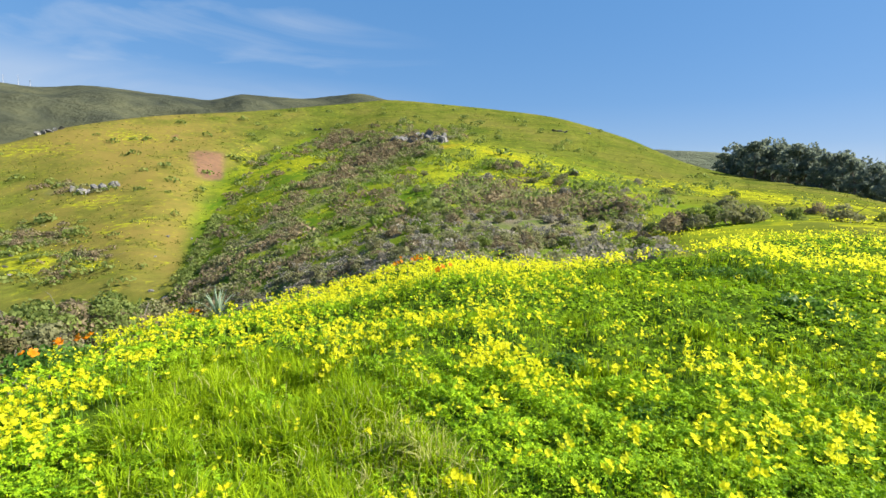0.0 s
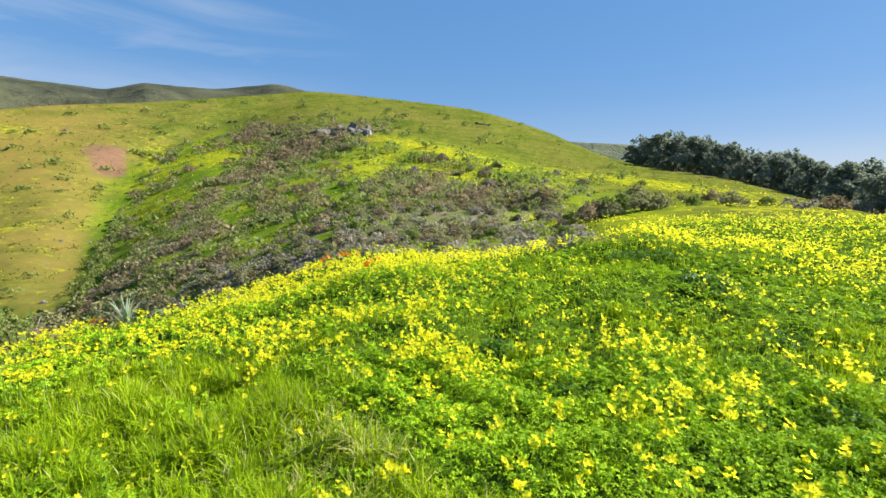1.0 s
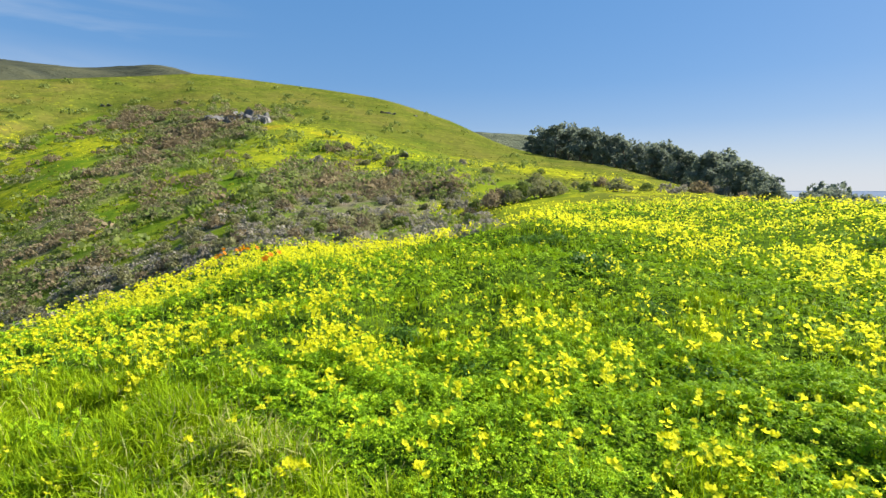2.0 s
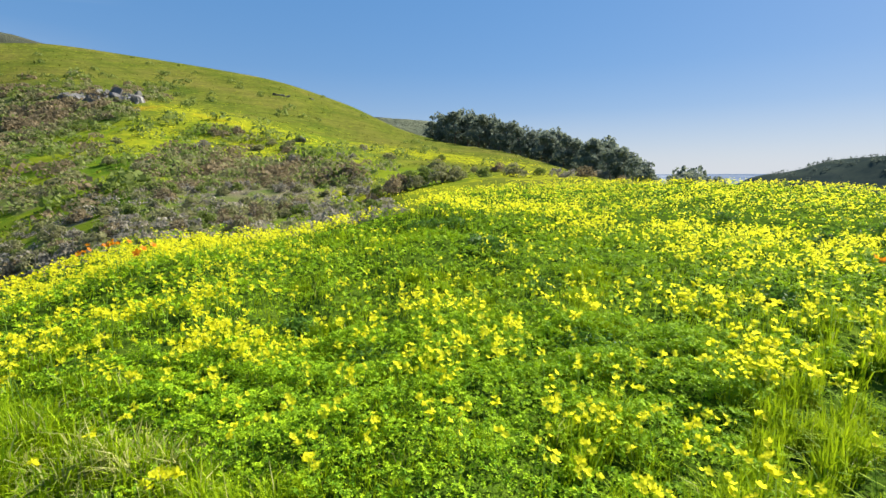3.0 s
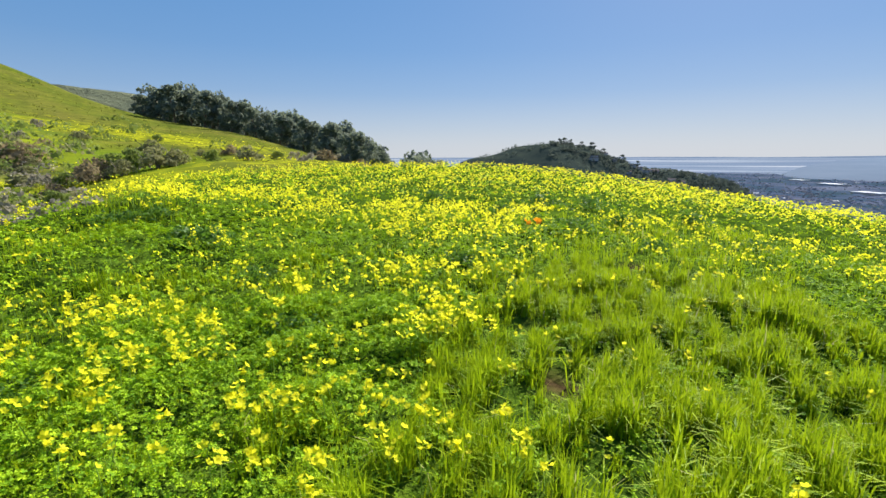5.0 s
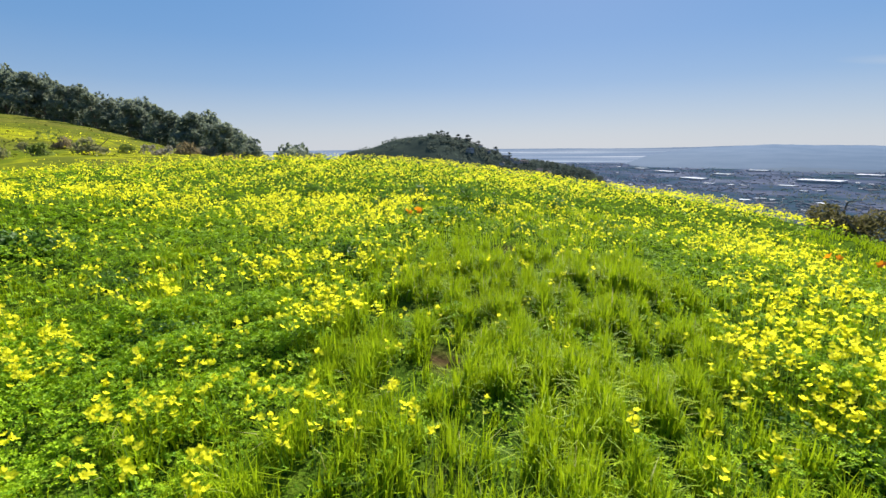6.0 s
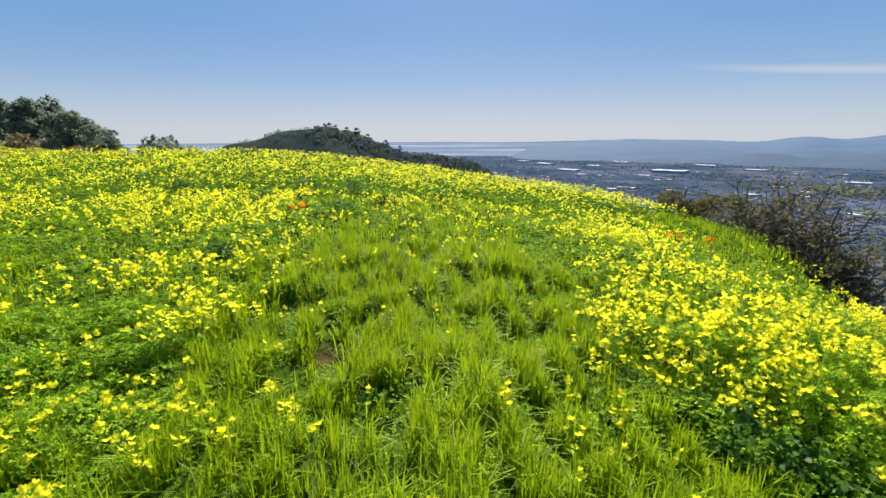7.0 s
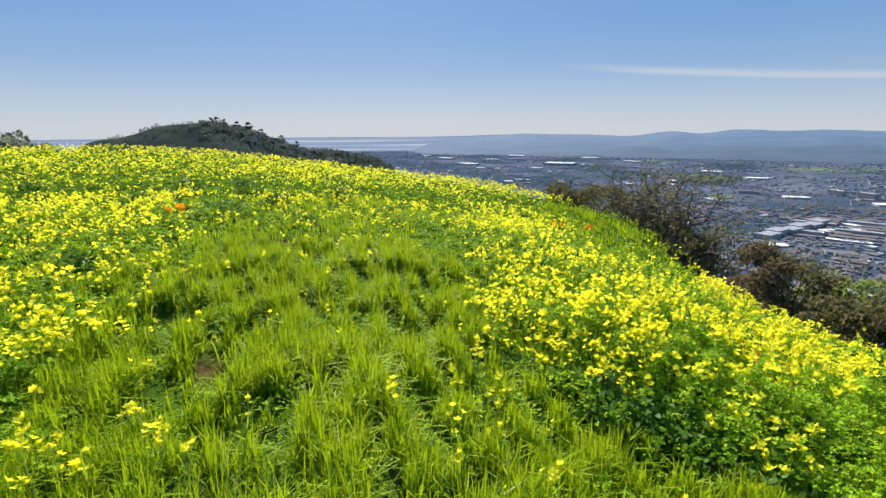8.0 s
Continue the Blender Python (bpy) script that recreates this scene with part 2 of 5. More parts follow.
def hill_r(az, el):
    """Distance of the hillside that is seen at a heading and elevation."""
    e2, e3 = over_az(az, NEXT_EL), over_az(az, TOP_EL)
    r2, r3 = over_az(az, NEXT_R), over_az(az, TOP_R)
    s = np.clip((el - e2) / np.where(np.abs(e3 - e2) < 0.3, 0.3, e3 - e2), 0, 1.0)
    r = r2 * (r3 / r2) ** s
    hold = np.sin(np.pi * s) ** 0.7
    ravine = np.exp(-((az - np.interp(el, RAVINE_EL, RAVINE_AZ)) / 4.0) ** 2)
    spur = np.exp(-((el - np.interp(az, SPUR_AZ, SPUR_EL)) / 2.2) ** 2) * np.clip((az + 16) / 8, 0, 1) * np.clip((32 - az) / 8, 0, 1)
    return r * (1 + hold * (0.16 * ravine - 0.15 * spur))


def hill_point(az, el):
    r = hill_r(np.asarray(az, float), np.asarray(el, float))
    a = np.radians(az)
    return np.sin(a) * r, np.cos(a) * r, EYE_Z + r * tan_deg(el)


def plain_z(x, y):
    r, az = np.hypot(x, y), np.degrees(np.arctan2(x, y))
    zk = EYE_Z + KNOLL_R * tan_deg(np.interp(az, KNOLL_AZ, KNOLL_EL, left=-16, right=-16))
    k = zk - 0.42 * (np.sqrt((r - KNOLL_R) ** 2 + 25 ** 2) - 25) + 2.0 * wavy(x, y, 60, 14)
    far = np.clip((r - 3900) / 900, 0, 1)
    return np.maximum(PLAIN_Z + 0.0 * r, np.where((az > 57) & (az < 100), k, PLAIN_Z)) + far * far * 60


def mesh_of(name, V, F, materials, slots=None, smooth=False):
    """A mesh from vertex and face arrays (all faces with the same number of corners, or a list of such arrays)."""
    me = bpy.data.meshes.new(name)
    groups = F if isinstance(F, list) else [F]
    groups = [np.asarray(g, np.int32) for g in groups if len(g)]
    V = np.asarray(V, np.float32)
    loops = np.concatenate([g.ravel() for g in groups])
    sizes = np.concatenate([np.full(len(g), g.shape[1], np.int32) for g in groups])
    me.vertices.add(len(V))
    me.vertices.foreach_set("co", V.ravel())
    me.loops.add(len(loops))
    me.loops.foreach_set("vertex_index", loops)
    me.polygons.add(len(sizes))
    me.polygons.foreach_set("loop_start", np.concatenate(([0], np.cumsum(sizes)[:-1])).astype(np.int32))
    if slots is not None:
        me.polygons.foreach_set("material_index", np.asarray(slots, np.int32))
    me.polygons.foreach_set("use_smooth", np.full(len(sizes), smooth, bool))
    for m in materials if isinstance(materials, (list, tuple)) else [materials]:
        me.materials.append(m)
    me.update(calc_edges=True)
    return me


def part(name, me, parent=None, label=""):
    """Links a mesh (or a bmesh with its material) as one object under a thing or a part."""
    ob = new(name, me)
    if parent:
        ob.parent = parent
    return tagged(ob, label)


def grid_faces(rows_n, cols_n, wrap=False):
    i, j = np.meshgrid(np.arange(rows_n - 1), np.arange(cols_n if wrap else cols_n - 1), indexing="ij")
    a = i * cols_n + j
    b = i * cols_n + (j + 1) % cols_n
    return np.stack((a, b, b + cols_n, a + cols_n), -1).reshape(-1, 4)


def blob(az, el, ca, ce, wa, we, turn=0.0):
    """Soft oval patch on the hillside."""
    t = radians(turn)
    da, de = az - ca, el - ce
    u, v = da * math.cos(t) + de * math.sin(t), -da * math.sin(t) + de * math.cos(t)
    return np.exp(-(u / wa) ** 2 - (v / we) ** 2)


BRUSH_AZ = (-30, -11.5, -3.5, -1, 2, 6, 12, 18, 22, 27)
BRUSH_EL = (9.6, 8.0, 7.4, 6.0, 4.2, 2.0, 1.5, 1.0, -0.8, -6)


# openings in the brush, and brush that stands apart: heading, elevation, half widths, turn, strength
BRUSH_GAPS = ((-9.6, 1.5, 2.6, 1.1, 30, 0.97), (-15.4, -2.7, 1.8, 1.0, 45, 0.95), (-12.6, -5.3, 3.6, 0.9, 25, 0.95), (-22.3, -1.5, 2.6, 1.4, 45, 0.9), (-2.1, 0.1, 3.4, 0.9, 38, 0.95), (0.0, 3.8, 4.2, 1.5, 12, 0.97),
              (-16.3, 3.9, 4.2, 1.0, 14, 0.97), (-19.6, 0.6, 2.2, 0.9, 45, 0.85), (-6.5, -2.2, 2.6, 0.55, 38, 0.8), (-24.2, 2.0, 1.6, 1.3, 45, 0.85), (8.5, 2.5, 7.0, 0.8, -6, 0.95), (-17.5, -6.5, 2.0, 0.5, 30, 0.7))
BRUSH_APART = ((-13.5, 6.6, 2.3, 0.45, 22, 0.9), (-4.0, 7.1, 4.4, 0.6, 8, 0.9), (-8, 5.8, 4.5, 1.6, 14, 0.95), (5.0, 2.1, 4.0, 0.4, 0, 0.9), (9.3, 3.8, 4.2, 0.5, -4, 0.2), (9.0, -2.2, 7.0, 2.3, 0, 1.0), (16.7, -0.5, 6.0, 1.5, -6, 0.95), (-6.5, -7.6, 17, 1.7, 12, 1.0),
               (-9.0, 3.4, 2.2, 0.9, 40, 0.95), (-12.6, 1.6, 2.2, 0.6, 42, 0.95), (-19.8, -2.6, 3.2, 0.7, 40, 0.95), (-41.7, -4.6, 2.6, 0.8, 6, 0.7), (-37.7, -6.6, 2.2, 0.4, 6, 0.7), (-40.7, -8.2, 1.4, 0.6, 0, 0.6), (-39, -0.2, 2.2, 0.5, 8, 0.45), (-42, -17, 11, 2.4, 6, 0.9))


def flank(az, el):
    """1 on the shady flank between the ravine and the spur."""
    return np.clip((az - np.interp(el, RAVINE_EL, RAVINE_AZ) + 0.6) / 1.5, 0, 1) * np.clip((np.interp(az, BRUSH_AZ, BRUSH_EL) + 0.3 - el) / 1.0, 0, 1)


def scrub_cover(az, el):
    """How densely brush covers the hillside, 0 to 1."""
    az, el = az + 0.45 * np.sin(el * 2.1 + az * 0.7) + 0.3 * np.sin(el * 4.7 - az * 1.9), el + 0.2 * np.sin(az * 1.7 + 0.8) + 0.14 * np.sin(az * 4.1 + el)
    rav = np.interp(el, RAVINE_EL, RAVINE_AZ)
    c = np.clip((az - rav - 0.2) / 1.0, 0, 1) * np.clip((np.interp(az, BRUSH_AZ, BRUSH_EL) - el) / 0.7, 0, 1) * (0.95 - 0.3 * np.clip((az - 6) / 10, 0, 1))
    s = el - 0.6 * az
    c = c * np.clip(0.64 + 0.62 * np.sin(s * 1.9 + 1.5 * np.sin(az * 0.5 + el * 0.3)) + 0.4 * np.sin(s * 3.7 + 1.2 * np.sin(az * 0.9) + 2.0), 0.05, 1)
    for a, e, wa, we, turn, k in BRUSH_GAPS:
        c = c * (1 - k * np.clip(1.8 * blob(az, el, a, e, wa * 1.15, we * 1.15, turn), 0, 1))
    for a, e, wa, we, turn, k in BRUSH_APART:
        c = np.maximum(c, k * np.clip(1.4 * blob(az, el, a, e, wa, we, turn), 0, 1))
    return c


HILL_BLOOM = ((-16.3, 3.9, 4.2, 0.9, 14, 1.0), (9, 5.1, 9, 0.8, -12, 1.0), (9, 2.6, 6, 1.0, -8, 0.85), (0, 3.8, 4, 1.4, 12, 0.75), (32, 1.7, 12, 0.55, -7, 0.95), (21.8, -2.5, 4.5, 1.2, 0, 1.0), (-22.5, 2.5, 1.3, 2.4, 0, 0.8), (-22.5, -1.6, 2, 1.3, 40, 0.7),
              (-41.9, -7.2, 3, 1.1, 0, 1.0), (-37.6, -7.5, 1.6, 0.5, 0, 1.0), (-37, -1.3, 2.4, 0.5, 10, 0.6), (-33.6, 5.3, 2.4, 0.5, 5, 0.6), (-42, 3.2, 3, 0.6, 10, 0.6), (-34, -3.5, 3, 0.5, 15, 0.4), (44, -0.7, 9, 0.5, 0, 0.8), (31, -2.3, 8, 0.9, 0, 0.7))


def bloom_cover(az, el):
    """Where yellow flowers colour the hillside."""
    y = 0 * az
    for a, e, wa, we, turn, k in HILL_BLOOM:
        y = np.maximum(y, k * np.clip(1.3 * blob(az, el, a, e, wa, we, turn), 0, 1))
    return 0.8 * y


HOLES = ((79.6, 3.02, 0.2), (83.7, 4.1, 0.2), (86.3, 6.16, 0.24), (81.5, 1.78, 0.12), (74.5, 3.9, 0.12))


def bare(x, y):
    """1 on the few trampled spots where earth shows."""
    s = 0 * x
    for az, r, w in HOLES:
        hx, hy = r * math.sin(radians(az)), r * math.cos(radians(az))
        s = np.maximum(s, np.exp(-(((x - hx) ** 2 + (y - hy) ** 2) / w ** 2) ** 2))
    return s


def build_ground():
    az = np.concatenate((np.arange(-60, 160, 0.7), np.arange(160, 300, 4.0)))
    na = len(az)
    a = np.radians(az)
    rc, r2, r3 = over_az(az, CREST_R), over_az(az, NEXT_R), over_az(az, TOP_R)
    e2, e3 = over_az(az, NEXT_EL), over_az(az, TOP_EL)
    R, Z = [], []
    for j in range(64):
        r = 0.25 + (rc - 0.25) * (j / 63) ** 1.4
        R.append(r)
        Z.append(near_z(np.sin(a) * r, np.cos(a) * r))
    zc, z2 = Z[-1], EYE_Z + r2 * tan_deg(e2)
    for j in range(1, 14):
        t = j / 14
        r = rc + (r2 - rc) * t
        R.append(r)
        Z.append(zc + (z2 - zc) * t ** np.where((az > 60) & (az < 170), 1.5, 0.8) - 0.4 * np.sin(np.pi * t) * np.clip(-e2 / 10, 0.1, 1))
    for j in range(0, 100):
        t = j / 99
        el = e2 + (e3 - e2) * t
        r = hill_r(az, el)
        R.append(r)
        Z.append(EYE_Z + r * tan_deg(el) + 0.5 * wavy(np.sin(a) * r, np.cos(a) * r, 26, 3) * np.sin(np.pi * t))
    z3 = Z[-1]
    r4 = np.maximum(r3 + 60, r3 + (z3 - PLAIN_Z) / 0.62)
    for j in range(1, 15):
        t = j / 14
        r = r3 + (r4 - r3) * t
        R.append(r)
        Z.append(z3 + (plain_z(np.sin(a) * r, np.cos(a) * r) - z3) * t ** 1.5)
    for j in range(1, 71):
        t = j / 70
        r = np.where(t < 0.6, r4 + (720 - r4) * (t / 0.6), 720 * (4850 / 720) ** ((t - 0.6) / 0.4))
        R.append(r)
        Z.append(plain_z(np.sin(a) * r, np.cos(a) * r))
    R, Z = np.array(R), np.array(Z)
    A = np.broadcast_to(a, R.shape)
    V = np.stack((np.sin(A) * R, np.cos(A) * R, Z), -1).reshape(-1, 3)
    F = grid_faces(len(R), na, True)
    centre = len(V)
    V = np.concatenate((V, [[0, 0, float(Z[0].mean())]]))
    ring = np.arange(na)
    cap = np.stack((np.full(na, centre), (ring + 1) % na, ring), -1)
    me = mesh_of("ground", V, [F, cap], M["ground"], smooth=True)
    AZD = np.broadcast_to(az, R.shape)
    AZD = np.where(AZD > 180, AZD - 360, AZD)
    EL = np.degrees(np.arctan2(Z - EYE_Z, R))
    hill = (R > r2 * 0.97) & (R < r4)
    near = (R <= rc * 1.02)
    zone = {}
    zone["brush"] = np.where(hill, scrub_cover(AZD, EL), np.where(near, 0, 0.5))
    left = np.clip((np.interp(EL, RAVINE_EL, RAVINE_AZ) - AZD) / 1.5, 0, 1)
    zone["dry"] = np.where(hill, left * (0.8 * blob(AZD, EL, -33, -2, 13, 10, 30) + 0.45 * blob(AZD, EL, -36, 5, 14, 3, 10)), 0)
    y = bloom_cover(AZD, EL)
    zone["bloom"] = np.where(hill, y, np.where(near, 0.0, np.where(R < r2, 0.45, 0)))
    zone["poppies"] = np.where(hill, 0.65 * blob(AZD, EL, -0.8, 6.4, 2.4, 0.3, 6) + 0.5 * blob(AZD, EL, 7, 5.6, 5, 0.25, -12), 0)
    zone["lush"] = np.where(hill, np.clip(1.1 * flank(AZD, EL) * np.clip((7.6 - EL) / 1.2, 0, 1) + 1.1 * blob(AZD, EL, 11, 3.6, 14, 2.4, -10) + 1.1 * blob(AZD, EL, 27, -1.8, 14, 2.6, -3) + 0.9 * blob(AZD, EL, -27.0, -4, 2.2, 8, -10), 0, 1.1), 0)
    zone["brush"] = np.where(hill, zone["brush"] * 0.9, zone["brush"])
    zone["bare"] = np.where(hill, np.clip(1.6 * np.exp(-(((AZD + 26.8 + 0.15 * (EL - 3)) / (1.55 + 0.22 * (EL - 3))) ** 4) - ((EL - 2.9) / 1.55) ** 6) + 1.3 * blob(AZD, EL, -30.0, 5.75, 0.75, 0.16, -25), 0, 1), 0)
    zone["bare"] = np.where(near, 0, zone["bare"])
    zone["hole"] = np.where(near, bare(np.sin(A) * R, np.cos(A) * R), 0)
    zone["field"] = np.where(near, 1.0, 0.0)
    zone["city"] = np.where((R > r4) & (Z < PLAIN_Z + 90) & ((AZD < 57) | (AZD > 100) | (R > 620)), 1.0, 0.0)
    zone["park"] = np.where(R > r4, np.clip(1.4 * blob(AZD, R / 100, 132.3, 9.2, 1.7, 0.45) + blob(AZD, R / 100, 140, 17.5, 4, 0.8) + blob(AZD, R / 100, 146, 18.5, 2.5, 0.7) + 0.7 * blob(AZD, R / 100, 126, 20, 3, 1.2), 0, 1), 0)
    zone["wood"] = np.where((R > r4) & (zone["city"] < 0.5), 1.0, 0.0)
    for key, v in zone.items():
        at = me.attributes.new(key, "FLOAT", "POINT")
        at.data.foreach_set("value", np.concatenate((v.ravel(), [1.0 if key == "field" else 0.0])).astype(np.float32))
    return tagged(new("ground", me), "grassy hills with yellow bloom above a flat built-up plain", "ground", kind="structure")


def ground_material():
    m, n, l, b = nodes_of("ground")
    c = n.new("ShaderNodeNewGeometry").outputs["Position"]

    def zone(name):
        k = n.new("ShaderNodeAttribute")
        k.attribute_name = name
        return k.outputs["Fac"]

    def ragged(name, scale, gain=2.2):
        """The zone broken up by noise."""
        t = n.new("ShaderNodeTexNoise")
        t.inputs["Scale"].default_value, t.inputs["Detail"].default_value, t.inputs["Roughness"].default_value = scale, 8, 0.65
        l.new(c, t.inputs["Vector"])
        k = n.new("ShaderNodeMath")
        k.operation = "MULTIPLY_ADD"
        l.new(t.outputs["Fac"], k.inputs[0])
        k.inputs[1].default_value = gain
        k.inputs[2].default_value = -gain * 0.5 - 0.35
        s = n.new("ShaderNodeMath")
        s.operation, s.use_clamp = "MULTIPLY_ADD", True
        l.new(zone(name), s.inputs[0])
        s.inputs[1].default_value = 1.35
        l.new(k.outputs[0], s.inputs[2])
        return s.outputs[0]

    grass, fac = noise_ramp(n, l, c, 0.035, ((0.3, (0.066, 0.102, 0.017)), (0.48, (0.12, 0.138, 0.026)), (0.7, (0.162, 0.152, 0.04))), 9, 0.6)
    fine, ffac = noise_ramp(n, l, c, 0.55, ((0.3, (0.55, 0.6, 0.55)), (0.7, (1.15, 1.12, 1.0))), 8, 0.7)
    col = mixed(n, l, 0.85, grass, fine, "MULTIPLY")
    mid, _ = noise_ramp(n, l, c, 0.13, ((0.3, (0.6, 0.66, 0.6)), (0.7, (1.2, 1.15, 1.05))), 6, 0.6)
    col = mixed(n, l, 0.8, col, mid, "MULTIPLY")
    col = mixed(n, l, ragged("dry", 0.06, 3.2), col, (0.186, 0.144, 0.036))
    lush, _ = noise_ramp(n, l, c, 0.09, ((0.38, (0.078, 0.140, 0.012)), (0.62, (0.185, 0.222, 0.016))), 6)
    col = mixed(n, l, ragged("lush", 0.12, 1.8), col, lush)
    col = mixed(n, l, ragged("bloom", 0.5, 5.5), col, (0.29, 0.30, 0.015))
    col = mixed(n, l, ragged("poppies", 0.3, 1.5), col, (0.42, 0.23, 0.015))
    brown, _ = noise_ramp(n, l, c, 0.25, ((0.35, (0.085, 0.115, 0.03)), (0.6, (0.17, 0.135, 0.10))), 6)
    col = mixed(n, l, ragged("brush", 0.16, 2.6), col, brown)
    earth, _ = noise_ramp(n, l, c, 0.5, ((0.3, (0.14, 0.085, 0.055)), (0.7, (0.20, 0.115, 0.065))), 6)
    soil, _ = noise_ramp(n, l, c, 3.0, ((0.35, (0.026, 0.052, 0.007)), (0.55, (0.06, 0.105, 0.010)), (0.75, (0.105, 0.155, 0.015))), 8)
    col = mixed(n, l, zone("field"), col, soil)
    col = mixed(n, l, ragged("bare", 0.5, 0.25), col, earth)
    dug, _ = noise_ramp(n, l, c, 14.0, ((0.35, (0.022, 0.016, 0.008)), (0.65, (0.085, 0.055, 0.028))), 6)
    col = mixed(n, l, zone("hole"), col, dug)
    # town ground: the blue of distance haze is put into the colour
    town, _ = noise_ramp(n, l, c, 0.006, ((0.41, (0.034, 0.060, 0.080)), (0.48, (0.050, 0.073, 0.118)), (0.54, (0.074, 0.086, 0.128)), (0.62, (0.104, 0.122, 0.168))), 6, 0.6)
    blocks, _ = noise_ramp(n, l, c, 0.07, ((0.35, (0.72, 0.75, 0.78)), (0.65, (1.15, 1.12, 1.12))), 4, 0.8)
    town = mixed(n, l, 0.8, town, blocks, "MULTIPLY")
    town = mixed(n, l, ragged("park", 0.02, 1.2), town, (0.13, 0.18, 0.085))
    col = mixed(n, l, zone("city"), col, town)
    # knoll ground: blue-grey haze is mixed into its dark green
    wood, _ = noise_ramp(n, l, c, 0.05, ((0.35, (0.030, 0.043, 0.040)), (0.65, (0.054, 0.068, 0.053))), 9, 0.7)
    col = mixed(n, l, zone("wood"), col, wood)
    l.new(col, b.inputs["Base Color"])
    b.inputs["Roughness"].default_value = 1.0
    b.inputs["Specular IOR Level"].default_value = 0.0
    bump_on(n, l, b, ffac, 0.6, 0.35)
    return m


M["ground"] = ground_material()
ground = build_ground()

# ---- distant hills, bay ----


def distance_material(name, a, b2, scale, haze_glow=0.0):
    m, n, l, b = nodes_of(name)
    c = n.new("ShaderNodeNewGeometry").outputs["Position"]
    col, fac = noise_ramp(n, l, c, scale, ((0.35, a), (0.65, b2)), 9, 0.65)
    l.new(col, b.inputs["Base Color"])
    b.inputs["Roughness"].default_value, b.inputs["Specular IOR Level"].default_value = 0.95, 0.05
    # haze is put into colour and emission, darker towards the foot
    if haze_glow:
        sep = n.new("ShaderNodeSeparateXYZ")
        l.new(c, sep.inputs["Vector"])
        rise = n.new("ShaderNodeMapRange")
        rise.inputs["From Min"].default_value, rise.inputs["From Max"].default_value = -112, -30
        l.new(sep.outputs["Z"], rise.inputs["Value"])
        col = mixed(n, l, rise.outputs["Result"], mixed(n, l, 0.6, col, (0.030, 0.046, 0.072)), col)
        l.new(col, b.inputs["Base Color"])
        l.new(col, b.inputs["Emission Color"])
        b.inputs["Emission Strength"].default_value = haze_glow
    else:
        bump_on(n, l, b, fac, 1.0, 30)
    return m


def ridge(name, az0, az1, r_base, r_top, z_base, el_az, el_top, rough, mat, label, kind):
    """A range of hills: foot, spurs and a rounded crest."""
    az = np.linspace(az0, az1, 260)
    a = np.radians(az)
    zt = EYE_Z + r_top * tan_deg(pchip(np.array(el_az, float), np.array(el_top, float), az))
    zt = zt + (rough > 0) * r_top * 0.0006 * (np.sin(az * 0.83) * np.sin(az * 0.37 + 1) + 0.5 * np.sin(az * 1.9 + 2) * np.sin(az * 0.71) + 0.25 * np.sin(az * 5.3))
    V = []
    for j in range(26):
        t = j / 20
        r = r_base + (r_top - r_base) * t
        k = t * (1.25 - 0.25 * t) if t <= 1 else 1 - (t - 1) * 0.5
        x, y = np.sin(a) * r, np.cos(a) * r
        spurs = wavy(x, y, r_top * 0.16, 5) * rough * np.sin(np.pi * min(t, 1)) * (zt - z_base)
        V.append(np.stack((x, y, z_base + (zt - z_base) * k + spurs), -1))
    V = np.concatenate(V)
    return tagged(new(name, mesh_of(name, V, grid_faces(26, 260)[:, ::-1], mat, smooth=True)), label, "hills", kind=kind)


M["dark_ridge"] = distance_material("dark_ridge", (0.034, 0.040, 0.029), (0.085, 0.088, 0.048), 0.007)
M["green_ridge"] = distance_material("green_ridge", (0.07, 0.085, 0.055), (0.14, 0.15, 0.09), 0.01)
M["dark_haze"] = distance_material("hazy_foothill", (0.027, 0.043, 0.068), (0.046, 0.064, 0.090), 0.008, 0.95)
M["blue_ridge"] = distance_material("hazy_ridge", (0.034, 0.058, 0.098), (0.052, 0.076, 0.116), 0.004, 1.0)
ridge("backdrop_ridge", -75, 8, 700, 1500, -20, (-75, -43.2, -41.3, -36.4, -31.8, -27.2, -22.7, -17.9, -13, -10.5, -7, 0, 8),
      (8, 8.9, 8.9, 9.75, 9.8, 9.75, 10.8, 10.9, 11.6, 12.0, 11.5, 11.0, 9), 0.075, M["dark_ridge"], "dark brush-covered mountain ridge behind the green hill", "backdrop")
ridge("backdrop_hill", 14, 44, 450, 800, -60, (14, 20, 23.7, 26, 30.2, 36, 44), (5.4, 6.1, 6.4, 6.25, 5.9, 5.0, 3), 0.03, M["green_ridge"],
      "pale green far hill beside the grove", "backdrop")
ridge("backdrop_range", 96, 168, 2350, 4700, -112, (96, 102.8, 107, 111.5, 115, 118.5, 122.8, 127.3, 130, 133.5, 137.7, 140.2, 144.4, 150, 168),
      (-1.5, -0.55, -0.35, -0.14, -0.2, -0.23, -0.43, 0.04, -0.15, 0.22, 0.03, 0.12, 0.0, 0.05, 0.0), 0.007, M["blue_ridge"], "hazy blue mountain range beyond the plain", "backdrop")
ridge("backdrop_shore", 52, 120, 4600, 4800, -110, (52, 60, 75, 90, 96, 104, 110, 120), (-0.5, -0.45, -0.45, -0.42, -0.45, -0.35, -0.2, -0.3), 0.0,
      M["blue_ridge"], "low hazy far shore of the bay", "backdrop")


